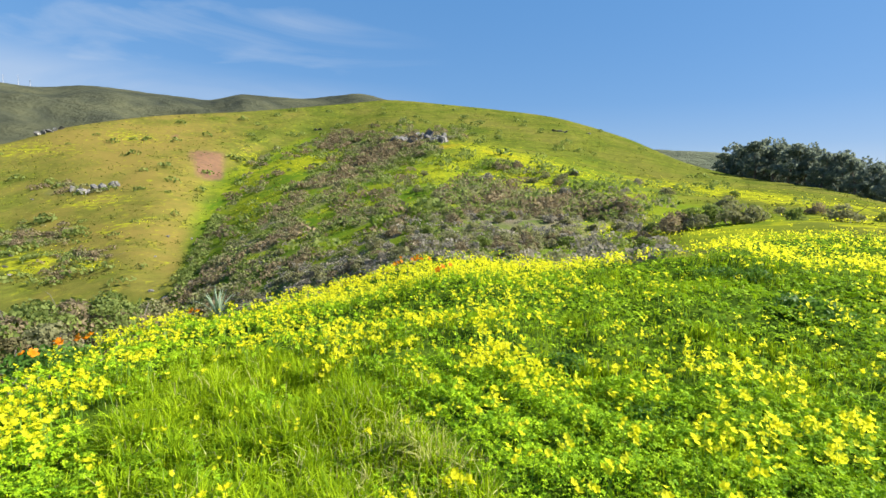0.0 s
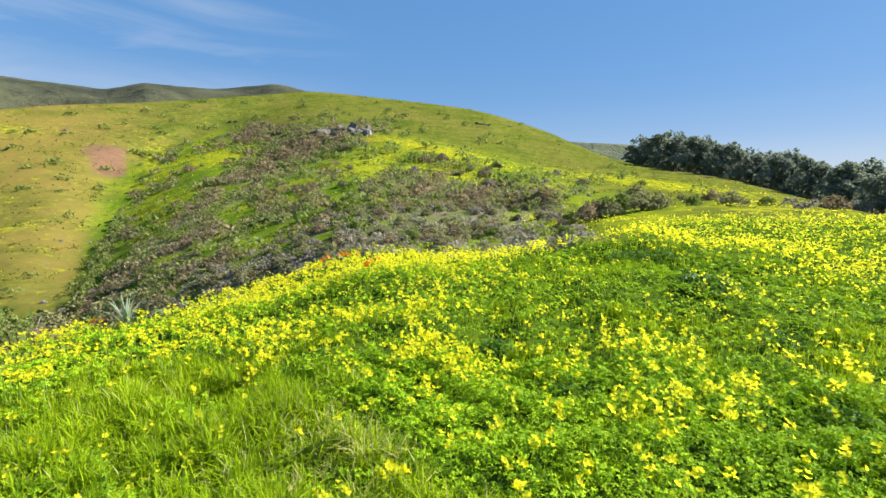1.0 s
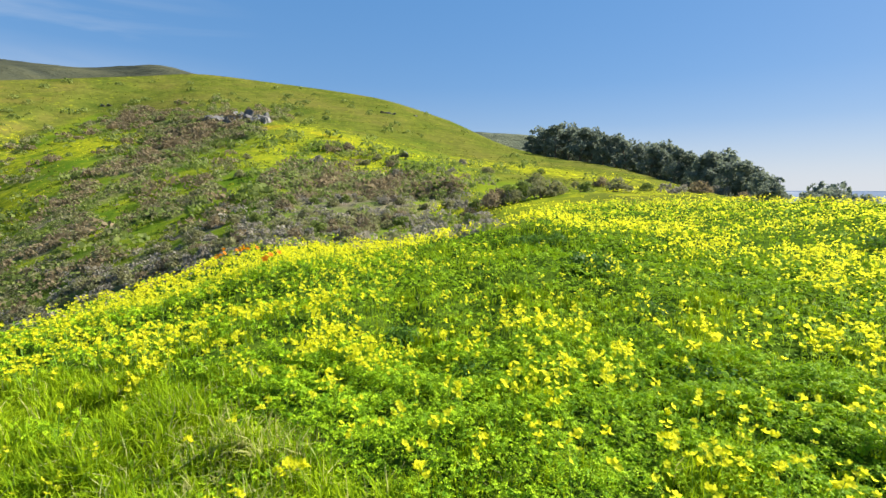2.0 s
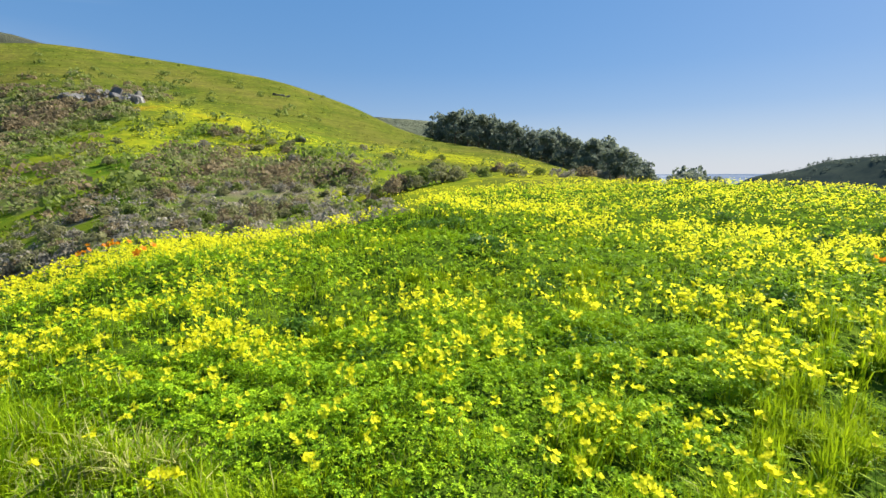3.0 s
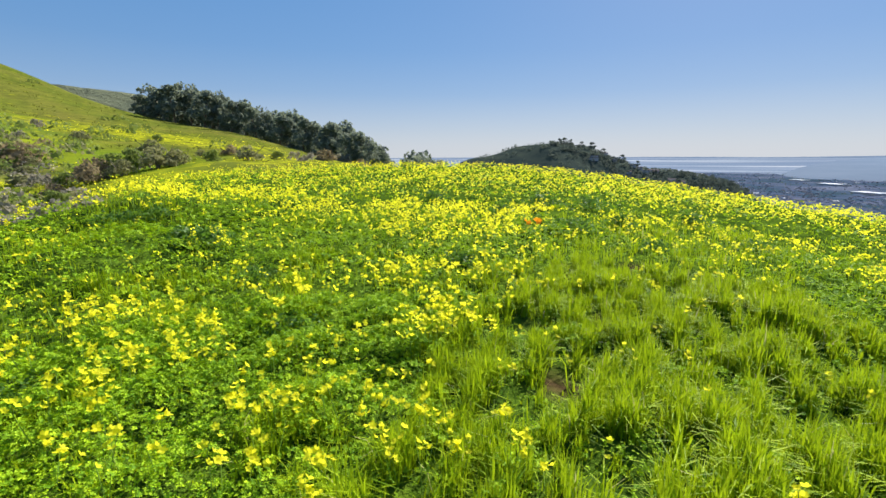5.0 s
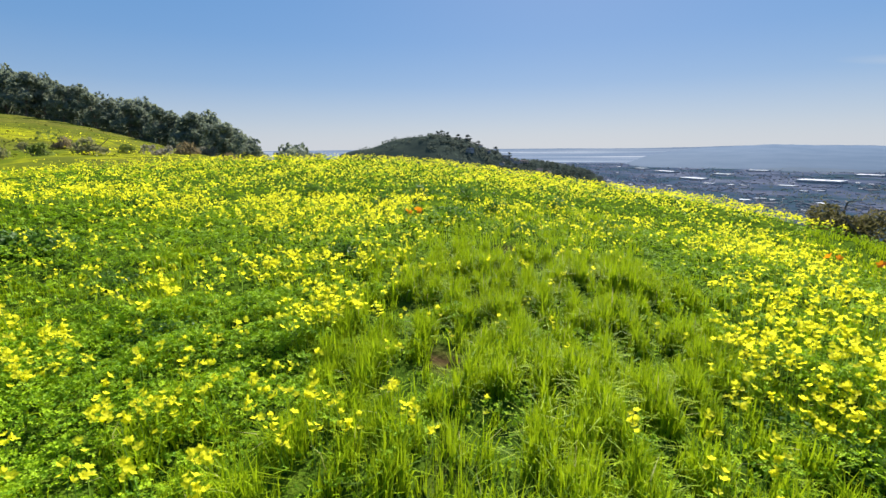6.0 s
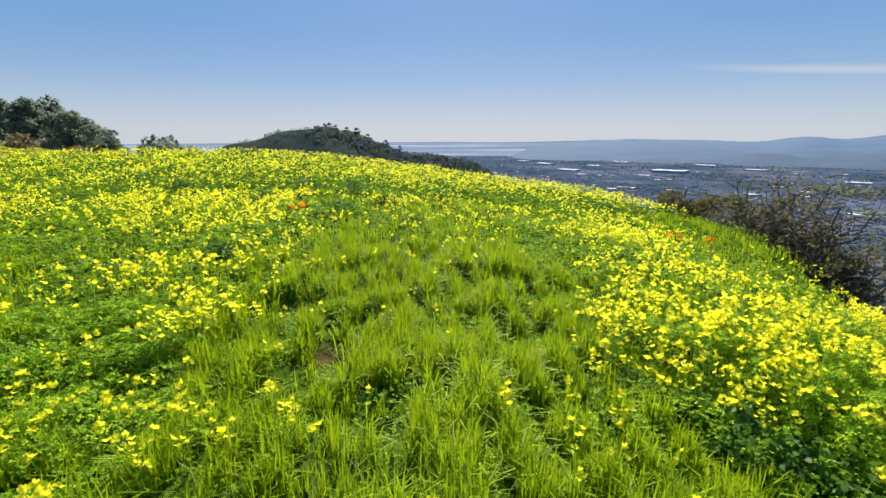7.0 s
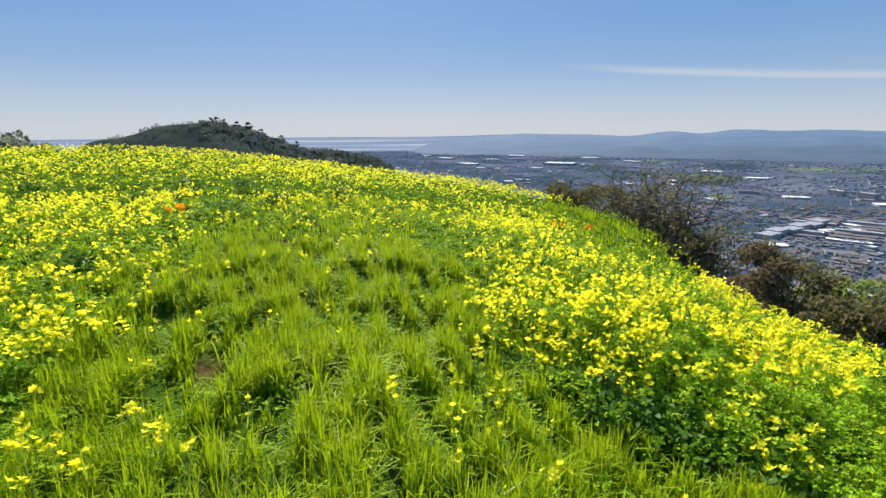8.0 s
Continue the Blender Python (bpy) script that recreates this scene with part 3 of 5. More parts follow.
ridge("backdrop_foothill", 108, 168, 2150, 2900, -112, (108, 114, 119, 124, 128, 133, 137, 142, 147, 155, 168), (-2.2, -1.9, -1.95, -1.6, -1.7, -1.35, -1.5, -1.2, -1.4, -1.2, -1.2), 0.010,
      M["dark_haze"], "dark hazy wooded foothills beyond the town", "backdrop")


def build_masts():
    """Slim radio masts and a white hut on the far ridge."""
    for az, h in ((-43.0, 24.0), (-42.0, 28.0), (-41.2, 22.0)):
        x, y = 1500 * math.sin(radians(az)), 1500 * math.cos(radians(az))
        z = EYE_Z + 1500 * math.tan(radians(8.85)) - 4
        root = new("radio_mast")
        root.location = (x, y, z)
        part("pole", mesh_of("pole", *tube([(0, 0, 0), (0, 0, h * 0.5), (0, 0, h)], (0.7, 0.5, 0.25), 6), M["pale_metal"]), root)
        for k in range(3):
            part("cross_arm", mesh_of("cross_arm", *tube([(-1.6, 0, h * (0.6 + 0.15 * k)), (1.6, 0, h * (0.6 + 0.15 * k))], (0.2, 0.2), 5), M["pale_metal"]), root)
        tagged(root, "slim grey radio mast on the far ridge", "mast", "masts on the ridge")


M["pale_metal"] = surface("pale_metal", ((0.3, (0.42, 0.43, 0.45)), (0.7, (0.58, 0.58, 0.6))), 1.0, 0.5, 0.6, bump=0.1)


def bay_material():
    """Pale water; its shine and the haze are painted as long glowing streaks."""
    m, n, l, b = nodes_of("glowing_hazy_bay")
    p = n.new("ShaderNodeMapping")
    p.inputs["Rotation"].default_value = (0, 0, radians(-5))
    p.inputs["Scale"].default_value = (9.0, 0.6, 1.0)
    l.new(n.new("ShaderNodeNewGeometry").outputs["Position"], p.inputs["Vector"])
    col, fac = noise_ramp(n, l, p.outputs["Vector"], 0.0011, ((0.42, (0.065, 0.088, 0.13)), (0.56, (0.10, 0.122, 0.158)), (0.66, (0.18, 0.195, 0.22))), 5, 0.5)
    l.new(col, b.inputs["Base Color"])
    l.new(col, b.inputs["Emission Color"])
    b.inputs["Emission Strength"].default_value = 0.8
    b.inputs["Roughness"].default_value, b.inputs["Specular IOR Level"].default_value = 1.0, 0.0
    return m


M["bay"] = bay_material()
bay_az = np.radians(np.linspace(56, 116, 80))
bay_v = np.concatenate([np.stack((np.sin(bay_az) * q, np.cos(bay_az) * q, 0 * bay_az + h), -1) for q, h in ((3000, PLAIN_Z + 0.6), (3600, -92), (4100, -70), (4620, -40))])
tagged(new("backdrop_bay", mesh_of("backdrop_bay", bay_v, grid_faces(4, 80)[:, ::-1], M["bay"], smooth=True)), "pale bay beyond the town, shine and haze painted on", "water", kind="backdrop")

# ---- plants and stones ----
rng = np.random.default_rng(7)
tree_of_ground = BVHTree.FromPolygons([v.co for v in ground.data.vertices], [tuple(p.vertices) for p in ground.data.polygons])


def ground_at(x, y):
    hit = tree_of_ground.ray_cast(Vector((x, y, 900)), Vector((0, 0, -1)))[0]
    return hit.z if hit else PLAIN_Z


def at_bearing(az, r):
    a = radians(az)
    return math.sin(a) * r, math.cos(a) * r


def cards(P, size, long=1.6, lift=0.35, gen=rng):
    """Diamond-shaped leaves at the points P, turned at random. Returns vertices and faces."""
    n = len(P)
    d = gen.normal(size=(n, 3))
    d[:, 2] = d[:, 2] * 0.7 + lift
    d /= np.linalg.norm(d, axis=1)[:, None]
    s = np.cross(d, gen.normal(size=(n, 3)))
    s /= np.linalg.norm(s, axis=1)[:, None] + 1e-9
    k = (np.broadcast_to(size, (n,)) * gen.uniform(0.7, 1.3, n))[:, None]
    V = np.stack((P - d * k * long / 2, P + s * k / 2, P + d * k * long / 2, P - s * k / 2), 1).reshape(-1, 3)
    return V, np.arange(4 * n).reshape(-1, 4)


def shell(C, size, per, leaf, squash=0.75, long=1.25, low=-0.15, jitter=0.5, gen=rng):
    """Leaves over rounded lobes at the points C, facing outwards with some disorder. Returns vertices and faces."""
    n = len(C)
    size = np.broadcast_to(size, (n,))
    d = gen.normal(size=(n, per, 3))
    d[:, :, 2] = np.where(d[:, :, 2] < low, -d[:, :, 2], d[:, :, 2])
    d /= np.linalg.norm(d, axis=2)[:, :, None]
    P = (C[:, None] + d * (size[:, None] * gen.uniform(0.72, 1.06, (n, per)))[:, :, None] * (1, 1, squash)).reshape(-1, 3)
    m = d.reshape(-1, 3) + gen.normal(size=(n * per, 3)) * jitter
    u = np.cross(m, gen.normal(size=(n * per, 3)))
    u /= np.linalg.norm(u, axis=1)[:, None] + 1e-9
    v = np.cross(m, u)
    v /= np.linalg.norm(v, axis=1)[:, None] + 1e-9
    k = (np.repeat(np.broadcast_to(leaf, (n,)), per) * gen.uniform(0.7, 1.3, n * per))[:, None] / 2
    V = np.stack((P - u * k * long, P + v * k, P + u * k * long, P - v * k), 1).reshape(-1, 3)
    return V, np.arange(4 * n * per).reshape(-1, 4)


def tube(path, radii, sides=6):
    """A tapered limb along a path. Returns vertices and faces."""
    path = np.array(path, float)
    V = []
    for k in range(len(path)):
        d = path[min(k + 1, len(path) - 1)] - path[max(k - 1, 0)]
        d = d / (np.linalg.norm(d) + 1e-9)
        u = np.cross(d, (0.3, 0.9, 0.2))
        u /= np.linalg.norm(u) + 1e-9
        w = np.cross(d, u)
        q = np.arange(sides) / sides * 2 * np.pi
        V.append(path[k] + radii[k] * (np.cos(q)[:, None] * u + np.sin(q)[:, None] * w))
    return np.concatenate(V), grid_faces(len(path), sides, True)


def joined(pieces):
    V, F, n = [], [], 0
    for v, f in pieces:
        V.append(v)
        F.append(np.asarray(f) + n)
        n += len(v)
    return np.concatenate(V), np.concatenate(F)


def crooked(start, end, steps, wander, gen):
    t = np.linspace(0, 1, steps)[:, None]
    p = np.array(start) * (1 - t) + np.array(end) * t
    p[1:] += np.cumsum(gen.normal(size=(steps - 1, 3)), 0) * wander
    return p


def shrub(seed, width, height, leaf, count, leaf_mat, bare=0.0, bare_parts=False):
    """A brush plant at the origin: forked stems and a crown of small leaves in uneven lobes."""
    g = np.random.default_rng(seed)
    root = new("shrub")
    limbs, tips = [], []
    for k in range(15 if bare_parts else 6):
        q = g.uniform(0, 6.283)
        end = np.array((math.cos(q) * width * 0.42, math.sin(q) * width * 0.42, height * (g.uniform(0.55, 0.92) if bare > 0.55 or not bare_parts else g.uniform(0.3, 0.55)))) * g.uniform(0.7, 1)
        p = crooked((g.normal() * 0.05, g.normal() * 0.05, -0.15), end, 6, (0.06 if bare_parts else 0.035) * width, g)
        p[:, 2] *= min(1.0, height * 0.93 / p[:, 2].max())
        limbs.append(tube(p, np.linspace(0.05 if bare_parts else 0.042, 0.013, 6) * width * 0.5, 5 if bare_parts else 3))
        for j in range(int((3 if bare_parts else 2) + (9 if bare_parts else 3) * bare)):
            b = p[g.integers(2, 6)]
            e = b + g.normal(size=3) * (0.17 * width, 0.17 * width, 0.10 * height) + (0, 0, 0.08 * height)
            e[2] = min(e[2], height * g.uniform(0.85, 1.02))
            limbs.append(tube(crooked(b, e, 4, 0.02 * width, g), np.linspace(0.013 if bare_parts else 0.011, 0.004, 4) * width * 0.5, 3))
            tips.append(e)
    if bare_parts:
        for v, f in limbs:
            part("branch", mesh_of("branch", v, f, M["twig"]), root)
    else:
        part("stem", mesh_of("shrub_stem", *joined(limbs), M["twig"]), root, "thin grey-brown branching stem")
    if bare < 0.55:
        q, out = g.uniform(0, 6.283, 13), np.sqrt(g.random(13)) * 0.34 * width
        drop = 0.40 * width * (out / (0.34 * width)) ** 2 + np.where(np.arange(13) % 3 == 0, 0.3 * height, 0.0)
        lobes = np.stack((np.cos(q) * out, np.sin(q) * out, np.maximum(height * g.uniform(0.92, 1.0, 13) - 0.16 * width - drop, 0.12 * height)), -1)
        V, F = shell(lobes, g.uniform(0.15, 0.24, 13) * width, count // 13, leaf, 0.8, 1.5, -0.2, 0.6, g)
    else:
        P = np.array(tips)[g.integers(0, len(tips), count)] + g.normal(size=(count, 3)) * 0.06 * width
        P[:, 2] = np.clip(P[:, 2], 0.02, height * 1.02)
        V, F = cards(P, leaf, 1.5, 0.5, g)
    part("foliage", mesh_of("shrub_foliage", V, F, leaf_mat), root)
    return root


def eucalyptus(seed, height, spread, lobes=46, per=50, leaf=0.68, leaf_mat="tree_leaf"):
    """A tall grove tree: forked trunk and a crown of rounded leaf masses with gaps between them."""
    g = np.random.default_rng(seed)
    root = new("eucalyptus_tree")
    trunk = crooked((0, 0, -1.5), (g.normal() * 0.6, g.normal() * 0.6, height * 0.82), 9, 0.25, g)
    pieces = [tube(trunk, np.linspace(0.5, 0.12, 9), 7)]
    C, S = [trunk[-1] + (0, 0, height * 0.06)], [spread * 0.16]
    for k in range(lobes):
        t = g.uniform(0.12, 1.0)
        b = trunk[int(2 + t * 6)]
        q = g.uniform(0, 6.283)
        reach = spread * 0.46 * math.sqrt(g.random()) * (1 - 0.55 * max(0.0, t - 0.45) / 0.55)
        e = np.array((b[0] + math.cos(q) * reach, b[1] + math.sin(q) * reach, height * (0.12 + 0.78 * t) + g.normal() * 0.4))
        e[2] = min(e[2], height * 0.92)
        if k % 3 == 0:
            pieces.append(tube(crooked(b, e, 4, 0.2, g), np.linspace(0.17, 0.05, 4), 3))
        C.append(e)
        S.append(spread * g.uniform(0.075, 0.165))
    part("trunk", mesh_of("trunk", *joined(pieces), M["bark"], smooth=True), root, "pale peeling bark")
    part("crown", mesh_of("crown", *shell(np.array(C), np.array(S), per, leaf, 0.85, 1.5, -0.75, 0.6, g), M[leaf_mat]), root, "dense dark green leaves")
    return root


def stone(seed, sx, sy, sz):
    """A weathered boulder."""
    g = np.random.default_rng(seed)
    bm = bmesh.new()
    bmesh.ops.create_icosphere(bm, subdivisions=3, radius=1)
    cuts = [(Vector(g.normal(size=3)).normalized(), g.uniform(0.35, 0.7)) for _ in range(16)]
    off = Vector(g.uniform(-50, 50, 3))
    for v in bm.verts:
        for d, h in cuts:
            o = v.co.dot(d) - h
            if o > 0:
                v.co -= d * o
        v.co *= 1 + 0.10 * noise.noise(v.co * 2.2 + off) + 0.09 * noise.noise(v.co * 6 + off)
        v.co = Vector((v.co.x * sx, v.co.y * sy, v.co.z * sz))
    me = bpy.data.meshes.new("rock")
    bm.to_mesh(me)
    bm.free()
    me.materials.append(M["rock"])
    return me


def put(source, az, el, scale, spin, label="", sink=0.0):
    """Copies a thing onto the hillside that is seen at a heading and elevation."""
    x, y, z = (float(v) for v in hill_point(az, el))
    return set_down(source, x, y, scale, spin, label, sink)


def set_down(source, x, y, scale, spin, label="", sink=0.0):
    s = scale if isinstance(scale, tuple) else (scale,) * 3
    ob = copy_thing(source, Matrix.LocRotScale((x, y, ground_at(x, y) - sink), Euler((0, 0, spin)), s))
    return tagged(ob, label)


def forget(ob):
    for o in (*ob.children_recursive, ob):
        bpy.data.objects.remove(o)


def build_brush():
    kinds = []
    for k, (mat, label, w, h, bare) in enumerate((
            ("sage", "grey-green sagebrush on the grassy slope", 2.2, 1.25, 0.1), ("sage", "low grey sage shrub with twiggy top", 1.9, 0.9, 0.3),
            ("brown_brush", "dry brown brush on the slope", 2.3, 1.1, 0.5), ("grey_brush", "almost leafless grey-brown brush on the slope", 1.8, 0.9, 0.8),
            ("green_brush", "olive-green rounded shrub among the brush", 2.0, 1.2, 0.1))):
        s = shrub(40 + k, w, h, 0.128, 640, M[mat], bare)
        kinds.append(tagged(s, label, "shrub", "shrubs on the hillside"))
    # shrubs that stand apart
    for az, el, size, k in ((30.8, 0.1, 1.15, 0), (38.3, 0.15, 1.0, 2), (40.2, -0.55, 1.15, 0), (33.2, 0.0, 0.7, 4), (35.5, -0.1, 0.6, 0), (43.2, -0.4, 0.8, 4),
                            (25.6, -2.6, 0.95, 2), (28.2, -2.2, 0.8, 0), (23.6, -2.9, 0.8, 4), (27.5, -1.7, 1.1, 4), (29.6, -1.6, 1.2, 4), (31.4, -1.7, 1.1, 0), (33.0, -1.5, 0.9, 0), (26.0, -1.9, 1.0, 2), (36.4, -0.9, 0.8, 4), (20.6, -0.4, 1.4, 2), (25.3, 1.3, 1.0, 0), (31.5, 1.5, 0.9, 4),
                            (48.5, -0.75, 1.6, 2), (50.5, -0.85, 1.5, 3), (46.0, -0.9, 1.0, 3), (52.5, -0.95, 1.2, 2), (13.6, 2.7, 1.3, 0), (10.5, 2.5, 1.2, 1), (4.9, 2.4, 1.5, 3), (8.5, 4.1, 1.1, 2)):
        put(kinds[k], az, el, size * 1.3, rng.uniform(0, 6.28))
    # larger shrubs on the spur
    for k, (az, el) in enumerate(((-2.7, 2.82), (2.5, 2.58), (6.1, 4.16), (8.5, 4.25), (4.8, 2.42), (11.9, 3.23), (14.0, 3.27), (13.5, 2.33), (9.3, -0.44), (14.3, 0.93), (12.0, 0.23), (7.5, -0.42), (3.4, -0.58), (18.3, 0.20), (20.2, 1.42), (24.9, 1.67), (1.1, 0.28), (-0.1, 1.30), (-1.2, 0.29), (22.2, 2.65), (-3.5, 0.88))):
        put(kinds[(0, 1, 2, 0, 3)[k % 5]], az, el, rng.uniform(1.0, 1.6), rng.uniform(0, 6.28))
    # the thicket past the crest
    placed = 0
    while placed < 200:
        az, el = rng.uniform(-46, 26), rng.uniform(-16, 4)
        r = float(hill_r(np.array(az), np.array(el)))
        if r > (135 if az < -28 else 85) or (az > -30 and el < float(over_az(az, CREST_EL)) - 0.8) or rng.random() > float(scrub_cover(np.array(az), np.array(el))) * (26 / r) ** 0.4:
            continue
        put(kinds[rng.choice(5, p=(0.3, 0.2, 0.22, 0.18, 0.10))], az, el, rng.uniform(0.55, 1.15), rng.uniform(0, 6.28))
        placed += 1
    # brush on the fall of the ground past the field's edge
    for k in range(34):
        x, y = at_bearing(rng.uniform(-50, -29), rng.uniform(12.5, 27))
        set_down(kinds[(0, 4, 2, 3, 1)[k % 5]], x, y, rng.uniform(0.6, 1.05), rng.uniform(0, 6.28))
    for s in kinds:
        forget(s)
    # low brush that fills the thicket between them
    n = 8200
    az, el = rng.uniform(-48, 27, n), rng.uniform(-18, 5, n)
    x, y, z = hill_point(az, el)
    r = np.hypot(x, y)
    keep = (r > 26) & (r < 105) & (rng.random(n) < scrub_cover(az, el) * np.clip(0.8 + 0.4 * wavy(x, y, 9, 9), 0.1, 1))
    x, y, z = x[keep], y[keep], z[keep]
    fall_az = rng.uniform(-52, -25, 420)
    fall_r = np.maximum(over_az(fall_az, CREST_R) * 1.15, 14.0)
    fall_r = fall_r * (over_az(fall_az, NEXT_R) / fall_r) ** rng.random(420)
    fx, fy = np.sin(np.radians(fall_az)) * fall_r, np.cos(np.radians(fall_az)) * fall_r
    fz = np.array([ground_at(p, q) for p, q in zip(fx, fy)])
    x, y, z = (np.concatenate(v) for v in ((x, fx), (y, fy), (z, fz)))
    n, per = len(x), 48
    size = rng.uniform(0.35, 0.95, n)
    P = np.stack((x, y, z), -1)
    which = rng.choice(3, n, p=(0.32, 0.46, 0.22))
    for k, (mat, label) in enumerate((("sage", "low grey-green sage filling the thicket"), ("grey_brush", "low dry grey-brown brush filling the thicket"), ("green_brush", "low fresh green brush in the thicket"))):
        sel = which == k
        tagged(new("low_brush", mesh_of("low_brush", *shell(P[sel], size[sel], per, size[sel] * 0.24, 0.8, jitter=0.7), M[mat])), label, "brush", kind="stuff")
    # far brush: small leaf clumps, too many to count
    n = 110000
    az, el = rng.uniform(-46, 44, n), rng.uniform(-14, 11.5, n)
    r = hill_r(az, el)
    cover = scrub_cover(az, el) + 0.008
    top = over_az(az, TOP_EL) - 0.1
    x, y, z = hill_point(az, el)
    clumpy = np.clip(0.9 + 0.35 * wavy(x, y, 14, 9), 0.2, 1.6)
    line = np.arange(n) < 900
    el = np.where(line, rng.uniform(-11.5, -2.5, n), el)
    az = np.where(line, np.interp(el, RAVINE_EL, RAVINE_AZ) + rng.uniform(0.1, 1.3, n), az)
    x, y, z = hill_point(az, el)
    r = np.hypot(x, y)
    cover = np.where(line, 0.9, cover)
    keep = (r > 60) & (el < top) & (rng.random(n) < cover * clumpy * (r / 300) ** 0.6 * np.where(el > 3, 0.72, np.where(el > -1, 0.4, 0.48)))
    x, y, z, r = x[keep], y[keep], z[keep], r[keep]
    n = len(x)
    size = rng.uniform(0.55, 1.5, n) * np.where(cover[keep] < 0.15, 1.9, np.where(el[keep] > -1, 1.35, 1.0))
    per = 40
    P = np.stack((x, y, z + 0.05), -1)
    which = np.where(line[keep] | (cover[keep] < 0.12), 2, np.where(rng.random(n) < 0.45 + 0.38 * np.sin((el[keep] - 0.55 * az[keep]) * 1.5), 1, rng.choice((0, 2), n)))
    for k, (mat, label) in enumerate((("sage", "grey sagebrush scattered over the far slope"), ("brown_brush", "brown dry brush covering the far slope"), ("green_brush", "olive brush dotted over the far slope"))):
        sel = which == k
        V, F = shell(P[sel], size[sel], per, size[sel] * 0.31 * np.clip(r[sel] / 150, 0.8, 1.05), 0.8, jitter=0.7)
        tagged(new("brush", mesh_of("brush", V, F, M[mat])), label, "brush", kind="stuff")


def build_slope_bushes():
    """The bushes on the edges of the field, above the town and above the ravine."""
    spec = ((118.0, 16.0, 2.5, -5.0, "olive_brush", 0.2, 0.06, 4600, "dense olive-brown bush at the edge of the flower field"),
            (121.8, 15.2, 2.0, -5.4, "olive_brush", 0.45, 0.055, 2600, "half-bare olive bush at the field's edge"),
            (125.2, 14.0, 2.4, -4.8, "olive_brush", 1.0, 0.055, 1800, "gnarled almost leafless dark bush above the town"),
            (128.8, 13.2, 2.4, -5.6, "dark_brush", 1.0, 0.05, 1600, "bare twisted branches of a dead-looking bush"),
            (132.4, 12.4, 1.8, -8.3, "olive_brush", 0.9, 0.055, 1500, "thin twiggy bush with a few olive leaves"),
            (126.4, 13.4, 2.2, -8.0, "dark_brush", 0.4, 0.045, 3200, "low dark twiggy bush under the gnarled branches"),
            (130.4, 12.6, 1.9, -9.6, "dark_brush", 0.4, 0.045, 2800, "low dark twiggy bush under the gnarled branches"),
            (137.8, 10.6, 1.45, -11.3, "dark_brush", 0.4, 0.04, 3400, "dark reddish-brown twiggy bush on the steep slope"),
            (142.0, 9.6, 1.5, -13.0, "olive_brush", 0.5, 0.042, 3000, "grey-brown bush on the steep slope"),
            (146.5, 9.2, 1.6, -13.9, "green_brush", 0.3, 0.042, 2600, "grey-green bush on the steep slope"),
            (140.0, 9.9, 1.4, -12.6, "dark_brush", 0.5, 0.04, 2900, "leggy brown bush on the steep slope"),
            (145.0, 8.5, 1.4, -15.8, "olive_brush", 0.5, 0.04, 2800, "low olive-brown bush on the steep slope"),
            (149.5, 8.6, 1.5, -14.4, "olive_brush", 0.4, 0.042, 2800, "grey-olive bush low on the slope"),
            (-46.3, 9.0, 1.5, -11.6, "green_brush", 0.3, 0.05, 2200, "olive-green twiggy bush below the field's edge"),
            (-43.9, 9.6, 1.4, -10.9, "brown_brush", 0.3, 0.045, 1700, "dry grey-brown bush below the field's edge"),
            (-41.6, 9.8, 1.4, -10.6, "green_brush", 0.2, 0.05, 2200, "olive-green twiggy bush below the field's edge"),
            (-39.4, 10.2, 1.3, -10.4, "brown_brush", 0.4, 0.045, 1500, "dry grey-brown bush below the field's edge"),
            (-37.0, 10.4, 1.4, -10.2, "green_brush", 0.1, 0.05, 2400, "rounded green bush below the field's edge"),
            (-34.6, 10.8, 1.3, -11.2, "brown_brush", 0.4, 0.045, 1500, "dry grey-brown bush below the field's edge"),
            (-45.0, 8.2, 1.1, -12.9, "olive_brush", 0.2, 0.045, 1700, "low olive bush below the field's edge"),
            (-41.0, 8.6, 1.1, -12.7, "sage", 0.2, 0.045, 1700, "low grey-green bush below the field's edge"),
            (-32.4, 11.4, 1.3, -11.9, "sage", 0.2, 0.05, 1700, "low grey-green bush below the field's edge"),
            (144.0, 11.0, 1.6, -13.2, "sage", 0.5, 0.045, 2000, "pale grey bush on the steep slope"))
    for k, (az, r, w, top, mat, bare, leaf, count, label) in enumerate(spec):
        x, y = at_bearing(az, r)
        g = ground_at(x, y)
        s = shrub(290 + k, w, EYE_Z + r * math.tan(radians(top)) - g + 0.25, leaf, count, M[mat], bare, bare > 0.55)
        s.location = (x, y, g - 0.05)
        tagged(s, label, "bush")


GROVE_AZ = (30.2, 30.8, 33.6, 37.3, 40.3, 42.5, 44.8, 47.2, 49.3, 52.4, 55.0, 56.4, 57.6, 59.3, 62.2)
GROVE_EL = (5.4, 6.5, 7.2, 6.2, 5.65, 4.8, 4.5, 3.7, 3.5, 2.5, 1.0, 0.2, 0.35, 0.7, -0.2)


